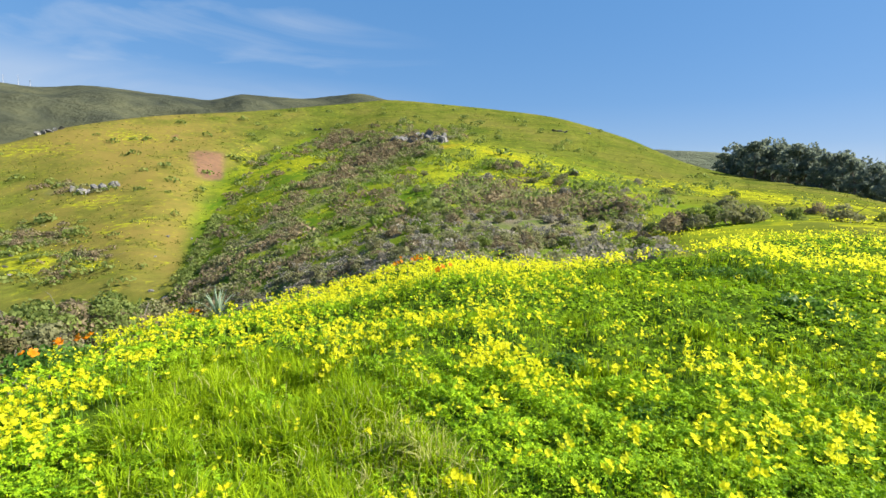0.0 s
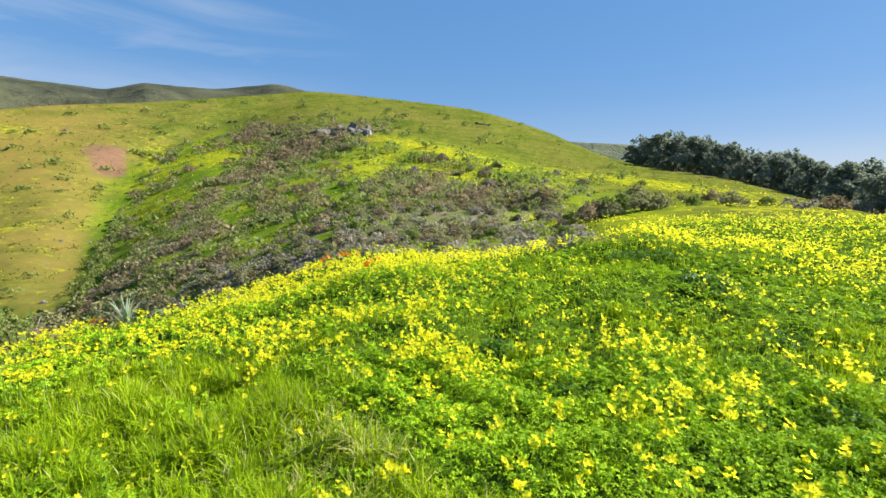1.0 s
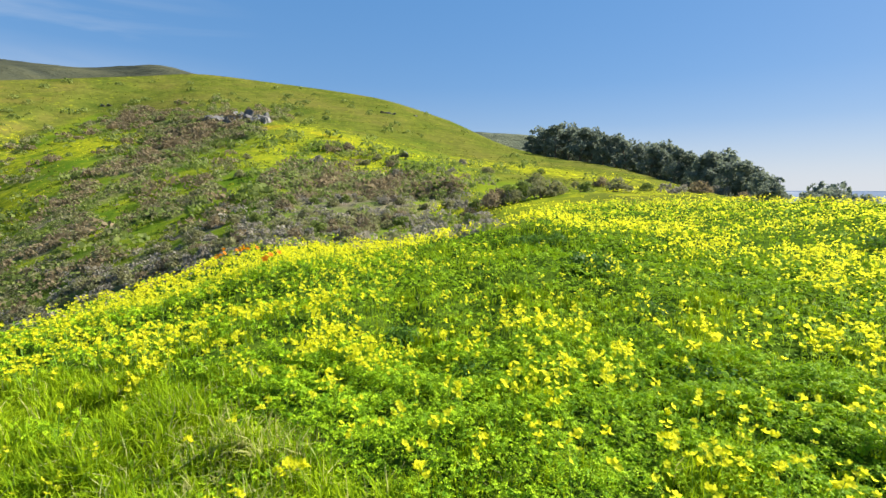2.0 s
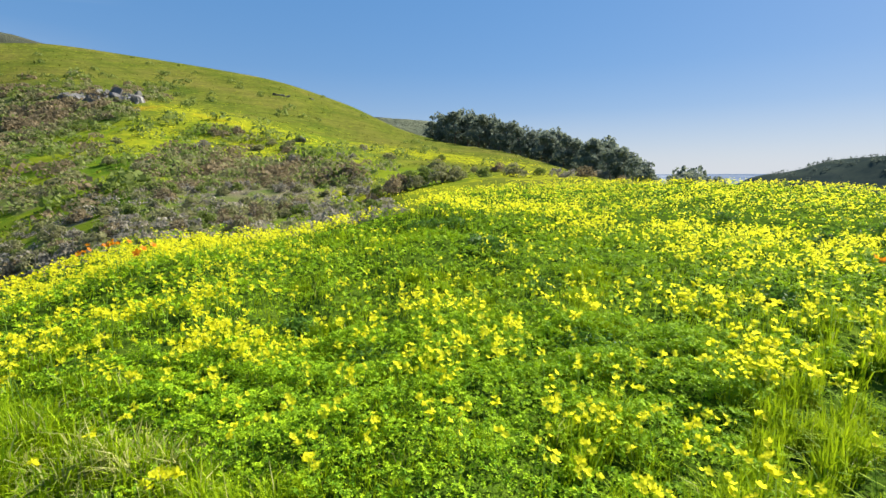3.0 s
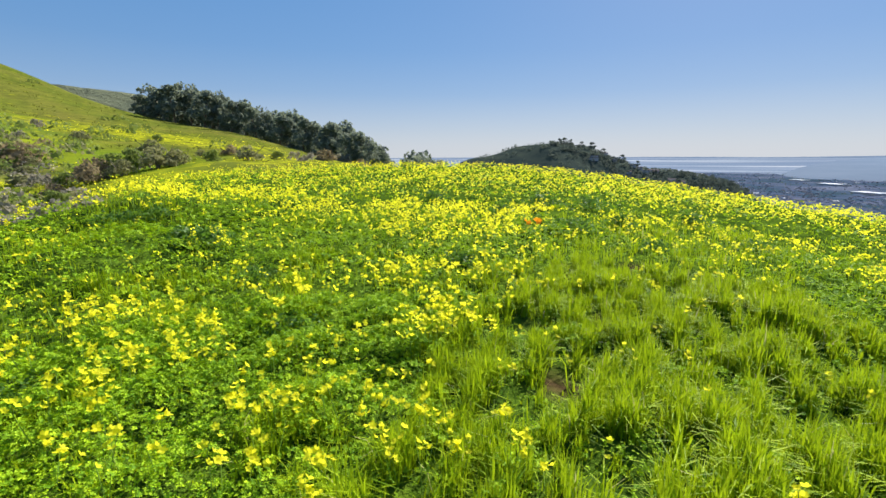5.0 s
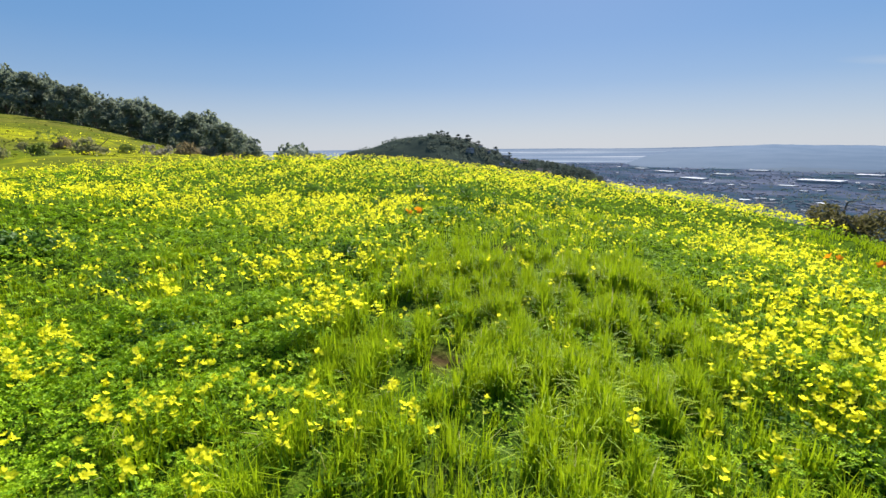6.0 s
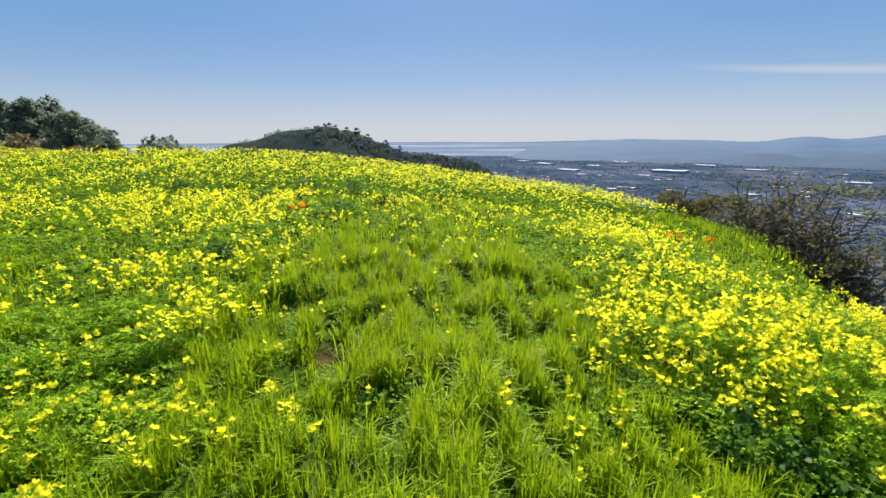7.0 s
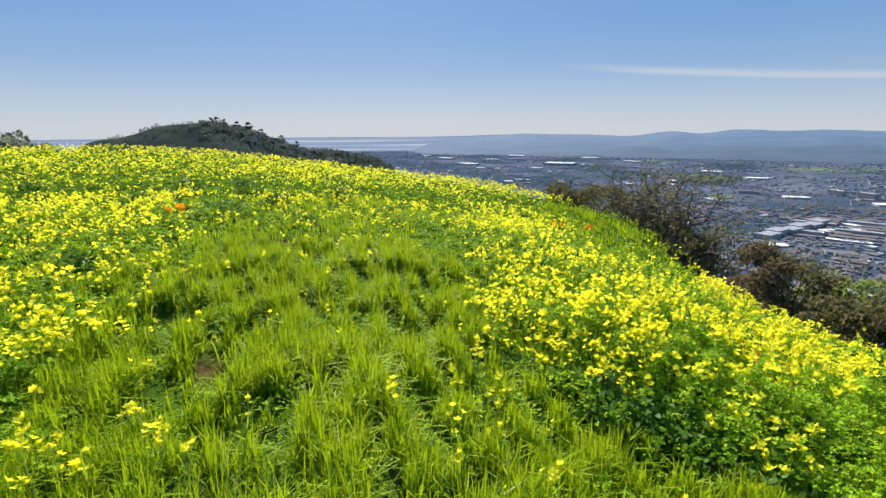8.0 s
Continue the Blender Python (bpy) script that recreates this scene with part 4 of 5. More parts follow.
def build_grove():
    kinds = [tagged(eucalyptus(10 + k, 20.0, w), "tall dark eucalyptus with a dense rounded crown", "tree", "trees of the grove") for k, w in enumerate((13, 15, 12, 14))]
    az, k = 30.6, 0
    while az < 62.2:
        back = (6, 24, 14, 36)[k % 4] + rng.uniform(0, 6)
        r = float(over_az(az, TOP_R)) + back
        x, y = at_bearing(az, r)
        g = ground_at(x, y)
        top = EYE_Z + r * math.tan(radians(float(np.interp(az, GROVE_AZ, GROVE_EL)) + (rng.uniform(-0.6, 0.3) if az < 56 else rng.uniform(-1.0, -0.6))))
        s = max((top - g) / 19.6, 0.14)
        w = max(0.3 if az < 56 else 0.42, min(s, 1.0) * rng.uniform(0.9, 1.25))
        if not 55.4 < az < 57.4:
            set_down(kinds[k % 4], x, y, (w, w, s), rng.uniform(0, 6.28))
        az += rng.uniform(0.45, 0.8)
        k += 1
    # brush and low trees that cover the knoll
    n = 2600
    az, r = rng.uniform(66, 96, n), KNOLL_R + rng.normal(size=n) * 28 - 8
    x, y = np.sin(np.radians(az)) * r, np.cos(np.radians(az)) * r
    keep = rng.random(n) < np.where(az > 75, 0.9, 0.10)
    x, y = x[keep], y[keep]
    n, per = len(x), 16
    size = rng.uniform(0.8, 2.4, n)
    d = rng.normal(size=(n, per, 3))
    d /= np.linalg.norm(d, axis=2)[:, :, None]
    P = (np.stack((x, y, plain_z(x, y) + size * 0.4), -1)[:, None] + d * size[:, None, None] * (0.8, 0.8, 0.7)).reshape(-1, 3)
    tagged(new("woodland", mesh_of("woodland", *cards(P, np.repeat(size * 0.45, per), 1.2, 0.1), M["hazed_knoll_leaf"])), "dark low woodland covering the far knoll", "woodland", kind="stuff")
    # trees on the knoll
    small = [tagged(eucalyptus(30 + k, 20.0, 16, 20, 24, 1.5, "hazed_knoll_leaf"), "dark tree on the wooded knoll", "tree", "trees on the knoll") for k in range(3)]
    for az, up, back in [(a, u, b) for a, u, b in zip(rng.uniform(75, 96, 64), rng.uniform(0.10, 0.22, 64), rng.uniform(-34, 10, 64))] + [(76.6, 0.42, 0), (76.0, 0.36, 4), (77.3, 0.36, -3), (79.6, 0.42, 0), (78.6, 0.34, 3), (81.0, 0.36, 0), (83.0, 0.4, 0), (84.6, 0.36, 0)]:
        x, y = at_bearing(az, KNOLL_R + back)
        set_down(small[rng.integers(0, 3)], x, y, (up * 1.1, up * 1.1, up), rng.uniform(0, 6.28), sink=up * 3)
    for s in kinds + small:
        forget(s)


M["pale_rock"] = surface("pale_rock", ((0.3, (0.26, 0.25, 0.23)), (0.7, (0.48, 0.46, 0.43))), 1.0, 0.9, bump=0.6, distance=0.2)


def build_rocks():
    meshes = [stone(5 + k, 1.0, 0.8, 0.75) for k in range(5)]

    def rock(az, el, w, h, label, which=None):
        x, y, z = (float(v) for v in hill_point(az, el))
        ob = new("rock", meshes[rng.integers(1, len(meshes)) if which is None else which])
        ob.matrix_basis = Matrix.LocRotScale((x, y, ground_at(x, y) + h * 0.15), Euler((rng.uniform(-0.3, 0.3), rng.uniform(-0.3, 0.3), rng.uniform(0, 6.28))), (w, w * rng.uniform(0.7, 1), h))
        tagged(ob, label, "rock", "rocks on the hillside")

    for k in range(36):
        t = rng.random()
        rock(-6.8 + 6.6 * t + rng.normal() * 0.2, 6.75 + 0.5 * t + rng.normal() * 0.18, rng.uniform(1.0, 2.7), rng.uniform(1.4, 3.6), "pale grey weathered outcrop rock above the brush")
    for k in range(3):
        rock(-3.6 + 0.7 * k, 7.25 + 0.1 * rng.normal(), 2.6, 4.4, "big pale outcrop boulder above the brush")
    white = meshes[2].copy()
    white.materials[0] = M["pale_rock"]
    meshes[:] = [white] + meshes
    rock(-1.35, 7.25, 1.7, 1.9, "whitish angular boulder at the outcrop's end", 0)
    for az, el, w, h in ((15.3, 3.53, 1.9, 1.6), (12.6, 8.5, 2.6, 1.2), (13.2, 8.45, 2.2, 1.2), (13.9, 8.35, 1.8, 1.0), (16.5, 8.2, 1.6, 0.9), (-15.5, 7.6, 2.0, 1.1), (-14.9, 7.7, 1.6, 1.0)):
        rock(az, el, w, h, "lichen-grey boulder on the green slope")
    for k in range(9):
        rock(-38.6 + 0.45 * k + rng.normal() * 0.1, -0.6 + 0.11 * k + rng.normal() * 0.12, rng.uniform(1.1, 2.2), rng.uniform(1.8, 3.2), "row of grey rocks on the grassy slope")
    for k in range(5):
        rock(-40.9 + 0.42 * k, 5.2 + 0.10 * k, rng.uniform(2.0, 3.2), rng.uniform(1.8, 2.8), "dark rocks on the hill's brow")
    for az, el in ((-28.6, -5.2), (-28.3, -5.6), (-29.0, -7.4), (-28.8, -7.9), (-32.5, -10.5), (-30.8, -4.8), (-32.0, -7.0), (-31.4, -11.2), (-43.2, -6.4), (-43.6, -7.4), (-43.3, -8.0), (-41.5, -1.2)):
        rock(az, el, rng.uniform(0.4, 0.9), rng.uniform(0.4, 0.8), "grey stone lying in the ravine grass")


def build_tussocks():
    """Short grass in tufts over the hillsides, too many to count."""
    n = 34000
    az, el = rng.uniform(-46, 56, n), rng.uniform(-9, 11.5, n)
    x, y, z = hill_point(az, el)
    r = np.hypot(x, y)
    keep = (el < over_az(az, TOP_EL) - 0.05) & (r > 34) & (scrub_cover(az, el) < 0.4) & (rng.random(n) < (r / 330) ** 0.5 * np.clip(0.6 + 0.6 * wavy(x, y, 17, 11), 0.1, 1))
    x, y, z, r = x[keep], y[keep], z[keep], r[keep]
    n, per = len(x), 4
    size = rng.uniform(0.3, 0.8, n) * (r / 200) ** 0.4
    P = (np.stack((x, y, z + 0.05), -1)[:, None] + rng.normal(size=(n, per, 3)) * size[:, None, None] * (0.6, 0.6, 0.15)).reshape(-1, 3)
    tagged(new("hill_grass", mesh_of("hill_grass", *cards(P, np.repeat(size * 0.5, per), 1.5, 0.8), M["hill_tuft"])), "short olive-green grass tufts over the hillside", "grass", kind="stuff")


# knoll leaves carry the blue-grey of distance haze in their colour
M["hazed_knoll_leaf"] = leafy("hazed_knoll_leaf", (0.06, 0.08, 0.08), (0.14, 0.165, 0.155), (0.15, 0.18, 0.14), 0.8, 0.3, spec=0.0)
M["hill_tuft"] = leafy("hill_tuft", (0.08, 0.115, 0.018), (0.19, 0.175, 0.045), (0.25, 0.28, 0.03), 0.7, 0.25, 0.05, spec=0.05)
build_tussocks()


def build_hill_bloom():
    """Yellow flowers over the hillside, too many to count."""
    n = 120000
    az, el = rng.uniform(-46, 54, n), rng.uniform(-9, 7, n)
    x, y, z = hill_point(az, el)
    r = np.hypot(x, y)
    keep = (r > 24) & (rng.random(n) < np.clip(bloom_cover(az, el), 0, 1) * np.clip(0.3 + 0.8 * wavy(x, y, 7, 13) + 0.5 * wavy(x, y, 2.5, 5), 0, 1) * 0.8) & (el < over_az(az, TOP_EL) - 0.1) & (scrub_cover(az, el) < 0.5)
    P = np.stack((x, y, z + 0.25), -1)[keep]
    size = rng.uniform(0.07, 0.16, len(P)) * (r[keep] / 60) ** 0.5
    tagged(new("hill_flowers", mesh_of("hill_flowers", *cards(P, size, 1.3, 0.1), M["petal"])), "yellow flowers scattered over the green hillside", "flowers", kind="stuff")


build_hill_bloom()
build_brush()
build_masts()
build_slope_bushes()
build_grove()
build_rocks()

# ---- the flower field ----


def scatter(n, r0, r1, az0=-54.0, az1=152.0, power=0.5):
    """Points over a sector; power 0.5 is even, more gathers them inwards."""
    r = r0 + (r1 - r0) * rng.random(n) ** power
    az = rng.uniform(az0, az1, n)
    a = np.radians(az)
    return np.sin(a) * r, np.cos(a) * r, az, r


def oval(az, r, patches):
    """The strongest of flat-topped oval patches of the plan: heading, distance, half widths, strength."""
    d = 0 * r
    for a, q, wa, wr, k in patches:
        d = np.maximum(d, k * np.exp(-(((az - a) / wa) ** 2 + ((r - q) / wr) ** 2) ** 2))
    return d


def grass_share(x, y, az, r):
    """1 where long grass grows, 0 where clover does."""
    left = np.clip((np.interp(r, (1.5, 2.2, 3.4, 4.2, 5.6), (14, 2, -7, -12, -25)) - az) / 10 + 0.5, 0, 1) * np.clip((az - np.interp(r, (3.0, 4.4, 5.5), (-40, -36.8, -32))) / 5 + 0.5, 0, 1) * np.clip((np.interp(az, (-40, -26, -12, 0), (4.4, 5.6, 4.2, 3.0)) - r) / 1.2 + 0.5, 0, 1)
    right = np.clip((az - np.interp(r, (1.6, 2.1, 3, 4.2, 5.4, 8), (52, 59, 63.5, 69, 74, 79))) / 9 + 0.5, 0, 1) * np.clip((np.interp(r, (1.9, 2.4, 2.9, 4.0, 4.5, 6.8), (133, 126, 120.5, 111, 107, 101)) - az) / 9 + 0.5, 0, 1) * np.clip((10.5 - r) / 4 + 0.5, 0, 1)
    strip = 0.8 * oval(az, r, ((20, 7.6, 9, 1.3, 0.8), (30, 8.35, 5, 0.7, 1.2), (121.5, 11.0, 7, 4.0, 1.1), (126.5, 8.0, 5, 1.5, 0.8)))
    foot = 0.8 * np.clip((2.8 - r) / 0.4, 0, 1) * np.clip((az - 122) / 6, 0, 1)
    return np.clip(np.maximum(np.maximum(np.maximum(left, right), strip), foot) + 0.4 * wavy(x, y, 1.3, 12) + 0.3 * wavy(x, y, 0.45, 3), 0, 1)


# thick stands of yellow flowers: heading, distance, half widths, strength
BLOOM_WEST = ((-43, 5.0, 3.5, 1.3, 0.95), (-38.7, 4.6, 2.2, 0.5, 0.8), (-36.3, 6.2, 5, 1.1, 0.95), (-34, 8.1, 5, 1.3, 0.95), (-25.8, 6.5, 7.5, 1.2, 1.0), (-12, 5.0, 9.5, 1.0, 0.95), (-20, 5.7, 9, 0.9, 0.95),
              (1.7, 9.3, 10, 3.2, 0.95), (1.5, 4.15, 4.2, 0.5, 0.8), (7.4, 3.75, 3.2, 0.45, 1.0), (0.5, 3.15, 3.4, 0.32, 0.7), (-16.7, 7.3, 8, 1.4, 0.6), (-12.5, 9.8, 8, 1.9, 0.75),
              (11, 8.6, 8, 2.4, 0.7), (3, 5.9, 9, 1.7, 0.65), (-6, 7.6, 9, 1.2, 0.7), (18, 10.4, 5, 1.0, 0.8), (36, 10.5, 10.5, 1.9, 1.0), (47, 13.0, 11, 5, 0.85))
BLOOM_EAST = ((61, 5.0, 5.6, 0.75, 1.0), (64.3, 3.5, 4.6, 0.5, 0.7), (52, 2.95, 6, 0.35, 0.35), (64, 7.6, 10, 1.8, 0.85), (72, 5.3, 5.5, 0.85, 0.8), (65, 14, 16, 6.5, 0.75),
              (88, 15, 12, 6, 0.9), (106, 15.5, 12, 5.5, 1.0), (93, 5.8, 1.3, 0.4, 0.9), (112, 7.0, 8, 1.6, 0.9), (116, 5.4, 6.5, 1.2, 1.0), (129, 4.9, 9, 1.5, 1.0),
              (128, 3.55, 7.5, 0.6, 1.0), (141, 5.4, 9, 2.5, 1.0), (110.5, 2.65, 3.2, 0.22, 0.7), (135.8, 3.2, 3.5, 0.3, 0.6), (66.6, 1.95, 3.4, 0.2, 0.7), (139, 8.5, 6, 2.0, 0.9), (117, 3.6, 6, 0.9, 1.0), (122, 3.1, 5, 0.45, 0.8))
# loose sprinkling over the clover, and the stretches that stay green
BLOOM_LOOSE = ((24, 4.0, 20, 2.4, 0.23), (18, 5.8, 8, 1.4, 0.24), (42, 5.2, 14, 2.0, 0.24), (46, 2.2, 18, 0.8, 0.17), (22, 6.4, 12, 1.6, 0.10), (62.8, 3.1, 6.5, 0.6, 0.3), (100, 8, 22, 3, 0.22))
BLOOM_GAPS = ((21, 7.9, 8.5, 0.9, 0.85), (33, 8.1, 6, 0.8, 0.7), (122.5, 11.8, 6.4, 4.4, 0.98), (126, 8.3, 4.5, 1.0, 0.85), (92, 9.3, 14, 3.2, 0.5), (83, 3.2, 13, 1.8, 0.85), (100, 3.6, 9, 1.9, 0.85), (136, 2.1, 12, 0.7, 0.85))


def bloom_share(x, y, az, r):
    """How thickly the yellow flowers stand, 0 to 1."""
    d = np.maximum(oval(az, r, BLOOM_WEST), oval(az, r, BLOOM_EAST))
    d = np.maximum(np.maximum(d, oval(az, r, BLOOM_LOOSE)), 0.06 + 0.3 * np.clip((r - 10) / 3, 0, 1)) * (1 - oval(az, r, BLOOM_GAPS))
    d = d * (1 - 0.3 * grass_share(x, y, az, r) * (az < 20))
    return np.clip(d * (0.85 + 0.75 * wavy(x, y, 1.9, 4) + 1.0 * wavy(x, y, 0.55, 17) + 0.7 * wavy(x, y, 0.2, 10)), 0, 1)


def canopy(x, y):
    """Height of the leaf carpet over the ground: soft hummocks."""
    r, az = np.hypot(x, y), np.degrees(np.arctan2(x, y))
    bank = 1 / (1 + np.exp(-(az - 110) / 3)) / (1 + np.exp(-(r - np.interp(az, (110, 118, 130, 145), (3.5, 3.2, 2.95, 2.9))) / 0.10)) * np.clip((8 - r) / 3, 0, 1)
    return 0.13 + 0.16 * bank + 0.065 * wavy(x, y, 0.8, 15) + 0.06 * wavy(x, y, 0.27, 20)


def basis(n, tilt):
    """Random leaf frames: two axes of planes that lean from the level by about tilt radians."""
    q = rng.uniform(0, 6.283, n)
    nz = np.stack((rng.normal(size=n) * tilt, rng.normal(size=n) * tilt, np.ones(n)), -1)
    nz /= np.linalg.norm(nz, axis=1)[:, None]
    u = np.stack((np.cos(q), np.sin(q), 0 * q), -1)
    u -= nz * (u * nz).sum(1)[:, None]
    u /= np.linalg.norm(u, axis=1)[:, None]
    return u, np.cross(nz, u), nz


def clover(x, y, z, size):
    """Trefoil leaves: three folded leaflets each."""
    n = len(x)
    u, w, nz = basis(n, 0.5)
    P = np.stack((x, y, z), -1)
    V = [P]
    for k in range(3):
        c, s = math.cos(k * 2.094), math.sin(k * 2.094)
        d, e = u * c + w * s, -u * s + w * c
        k1 = size[:, None]
        V += [P + d * k1 * 0.62 + e * k1 * 0.52 + nz * k1 * 0.12, P + d * k1 * 0.95 - nz * k1 * 0.12, P + d * k1 * 0.62 - e * k1 * 0.52 + nz * k1 * 0.12]
    V = np.stack(V, 1).reshape(-1, 3)
    b = np.arange(n) * 10
    F = np.concatenate([np.stack((b, b + 1 + 3 * k, b + 2 + 3 * k, b + 3 + 3 * k), -1) for k in range(3)])
    return V, F


def blades(x, y, z, height, width, lean):
    """Grass blades: two bent lengths and a drooping tip each."""
    n = len(x)
    q = rng.uniform(0, 6.283, n)
    d = np.stack((np.cos(q), np.sin(q), 0 * q), -1)
    q2 = q + rng.normal(size=n) * 0.5 + 1.571
    e = np.stack((np.cos(q2), np.sin(q2), 0 * q2), -1) * width[:, None] / 2
    P = np.stack((x, y, z), -1)
    up = np.array((0, 0, 1.0))
    mid = P + up * (height * 0.58 * (1 - 0.12 * lean))[:, None] + d * (lean * height * 0.26)[:, None]
    tip = P + up * (height * (1 - 0.58 * lean ** 1.5))[:, None] + d * (lean * height * 0.92)[:, None]
    V = np.stack((P - e, P + e, mid + e * 0.8, mid - e * 0.8, tip), 1).reshape(-1, 3)
    b = np.arange(n) * 5
    return V, [np.stack((b, b + 1, b + 2, b + 3), -1), np.stack((b + 3, b + 2, b + 4), -1)]


def blossoms(x, y, z, size, petals=5, cup=0.35, tilt=0.55):
    """Open flowers of broad round-ended petals."""
    n = len(x)
    u, w, nz = basis(n, tilt)
    P = np.stack((x, y, z), -1)
    k1 = size[:, None]
    V = [P - nz * k1 * 0.22]
    for k in range(petals):
        q = k * 6.2832 / petals
        d, e = u * math.cos(q) + w * math.sin(q), -u * math.sin(q) + w * math.cos(q)
        h = 2.9 / petals
        V += [P + k1 * (d * a + e * b * h + nz * cup * c) for a, b, c in ((0.5, 0.62, 0.45), (0.93, 0.42, 1.0), (0.93, -0.42, 1.0), (0.5, -0.62, 0.45))]
    V = np.stack(V, 1).reshape(-1, 3)
    b = np.arange(n) * (1 + 4 * petals)
    return V, np.concatenate([np.stack([b] + [b + 1 + 4 * k + j for j in range(4)], -1) for k in range(petals)])


def stems(x, y, z0, z1, thick, dx, dy):
    n = len(x)
    q = rng.uniform(0, 6.283, n)
    e = np.stack((np.cos(q), np.sin(q), 0 * q), -1) * thick[:, None] / 2
    a, b = np.stack((x - dx, y - dy, z0), -1), np.stack((x, y, z1), -1)
    return np.stack((a - e, a + e, b + e, b - e), 1).reshape(-1, 3), np.arange(4 * n).reshape(-1, 4)


def build_field():
    # clover carpet
    V0, F0, n0 = [], [], 0
    for count, r0, r1, power, s0, a0, a1 in ((16000, 0.3, 6.5, 0.5, 0.020, 152.0, 306.0), (2500, 0.3, 1.3, 0.5, 0.019, -54.0, 152.0), (108000, 1.2, 4.2, 0.62, 0.0100, -54.0, 152.0), (58000, 4.0, 8.8, 0.6, 0.0195, -54.0, 152.0), (26000, 8.0, 28.0, 0.75, 0.033, -54.0, 152.0)):
        x, y, az, r = scatter(count, r0, r1, a0, a1, power)
        keep = (rng.random(count) > grass_share(x, y, az, r) * 0.86 + bare(x, y)) & (r < over_az(az, CREST_R) * 1.08)
        x, y, r = x[keep], y[keep], r[keep]
        depth = rng.random(len(x)) ** 1.6 * 0.09 * np.clip(1.3 - r / 7, 0.3, 1) + 0.06 * grass_share(x, y, np.degrees(np.arctan2(x, y)), r)
        size = s0 * np.clip(r / r0, 1, 2.6) ** 0.55 * rng.uniform(0.7, 1.3, len(x))
        v, f = clover(x, y, near_z(x, y) + canopy(x, y) - depth, size)
        V0.append(v)
        F0.append(f + n0)
        n0 += len(v)
    tagged(new("clover", mesh_of("clover", np.concatenate(V0), np.concatenate(F0), M["clover"])), "bright green clover-leaved carpet under the yellow flowers", "clover", kind="stuff")
    # grass
    V0, F4, F3, n0 = [], [], [], 0
    Vs, S4, S3, ns = [], [], [], 0
    for count, r0, r1, power, w0, a0, a1 in ((18000, 0.3, 6.5, 0.5, 0.013, 152.0, 306.0), (9000, 0.3, 1.3, 0.5, 0.007, -54.0, 152.0), (390000, 1.3, 6.0, 0.66, 0.0060, -54.0, 152.0), (110000, 5.2, 12.0, 0.6, 0.0088, -54.0, 152.0), (46000, 9.0, 30.0, 0.7, 0.013, -54.0, 152.0)):
        x, y, az, r = scatter(count, r0, r1, a0, a1, power)
        share = grass_share(x, y, az, r)
        tuft = np.clip(0.56 + 1.0 * wavy(x, y, 0.34, 2) + 0.8 * wavy(x, y, 0.95, 9) + 0.6 * wavy(x, y, 0.13, 6), 0.04, 1.4)
        tuft = np.where(az < 25, 0.35 + 0.62 * tuft, np.clip(0.62 + 1.9 * (tuft - 0.60), 0.015, 1.6))
        keep = (rng.random(count) < (0.07 + 0.9 * share) * tuft * (1 - 0.95 * bare(x, y))) & (r < over_az(az, CREST_R) * 1.1)
        x, y, r, share, tuft = x[keep], y[keep], r[keep], share[keep], tuft[keep]
        h = (0.08 + 0.16 * share * rng.uniform(0.4, 1.25, len(x))) * (0.26 + 0.78 * tuft) * np.where(az[keep] > 60, 0.74, 1.0) * np.clip(1.25 - r / 20, 0.7, 1)
        w = w0 * np.clip(r / r0, 1, 2.5) ** 0.45 * rng.uniform(0.6, 1.3, len(x))
        lean = rng.uniform(0.05, 0.97, len(x)) ** np.where(az[keep] > 60, 1.35, 0.85)
        v, (f4, f3) = blades(x, y, near_z(x, y), h, w, lean)
        dry = rng.random(len(x)) < 0.012 + 0.03 * np.clip((12 - np.degrees(np.arctan2(x, y))) / 15, 0, 1) + 0.35 * np.exp(-((x + 0.25) ** 2 + (y - 2.8) ** 2) / 0.3)
        for sel, dst in ((~dry, 0), (dry, 1)):
            vv = v.reshape(-1, 5, 3)[sel].reshape(-1, 3)
            b = np.arange(sel.sum()) * 5
            q4, q3 = np.stack((b, b + 1, b + 2, b + 3), -1), np.stack((b + 3, b + 2, b + 4), -1)
            if dst == 0:
                V0.append(vv), F4.append(q4 + n0), F3.append(q3 + n0)
                n0 += len(vv)
            else:
                Vs.append(vv), S4.append(q4 + ns), S3.append(q3 + ns)
                ns += len(vv)
    tagged(new("grass", mesh_of("grass", np.concatenate(V0), [np.concatenate(F4), np.concatenate(F3)], M["grass"])), "long fresh green grass in tufts among the flowers", "grass", kind="stuff")
    tagged(new("dry_grass", mesh_of("dry_grass", np.concatenate(Vs), [np.concatenate(S4), np.concatenate(S3)], M["straw"])), "pale dry grass blades between the green tufts", "grass", kind="stuff")
    # yellow flowers, in loose heads on bare stems
    V0, F0, n0 = [], [], 0
    Vs, Fs, ns = [], [], 0
    for count, r0, r1, power, s0, heads, petals, a0, a1 in ((2500, 0.6, 8.0, 0.5, 0.0205, 4, 3, 152.0, 306.0), (8200, 0.6, 5.2, 0.5, 0.0184, 7, 5, -54.0, 152.0), (18000, 5.0, 9.8, 0.5, 0.0165, 6, 4, -54.0, 152.0), (70000, 9.3, 30.0, 0.55, 0.0165, 3, 3, -54.0, 152.0)):
        x, y, az, r = scatter(count, r0, r1, a0, a1, power)
        keep = (rng.random(count) < bloom_share(x, y, az, r)) & (r < over_az(az, CREST_R) * 1.06)
        x, y, r = x[keep], y[keep], r[keep]
        g = near_z(x, y)
        top = g + canopy(x, y) + rng.uniform(0.02, 0.14 if heads > 5 else 0.09, len(x))
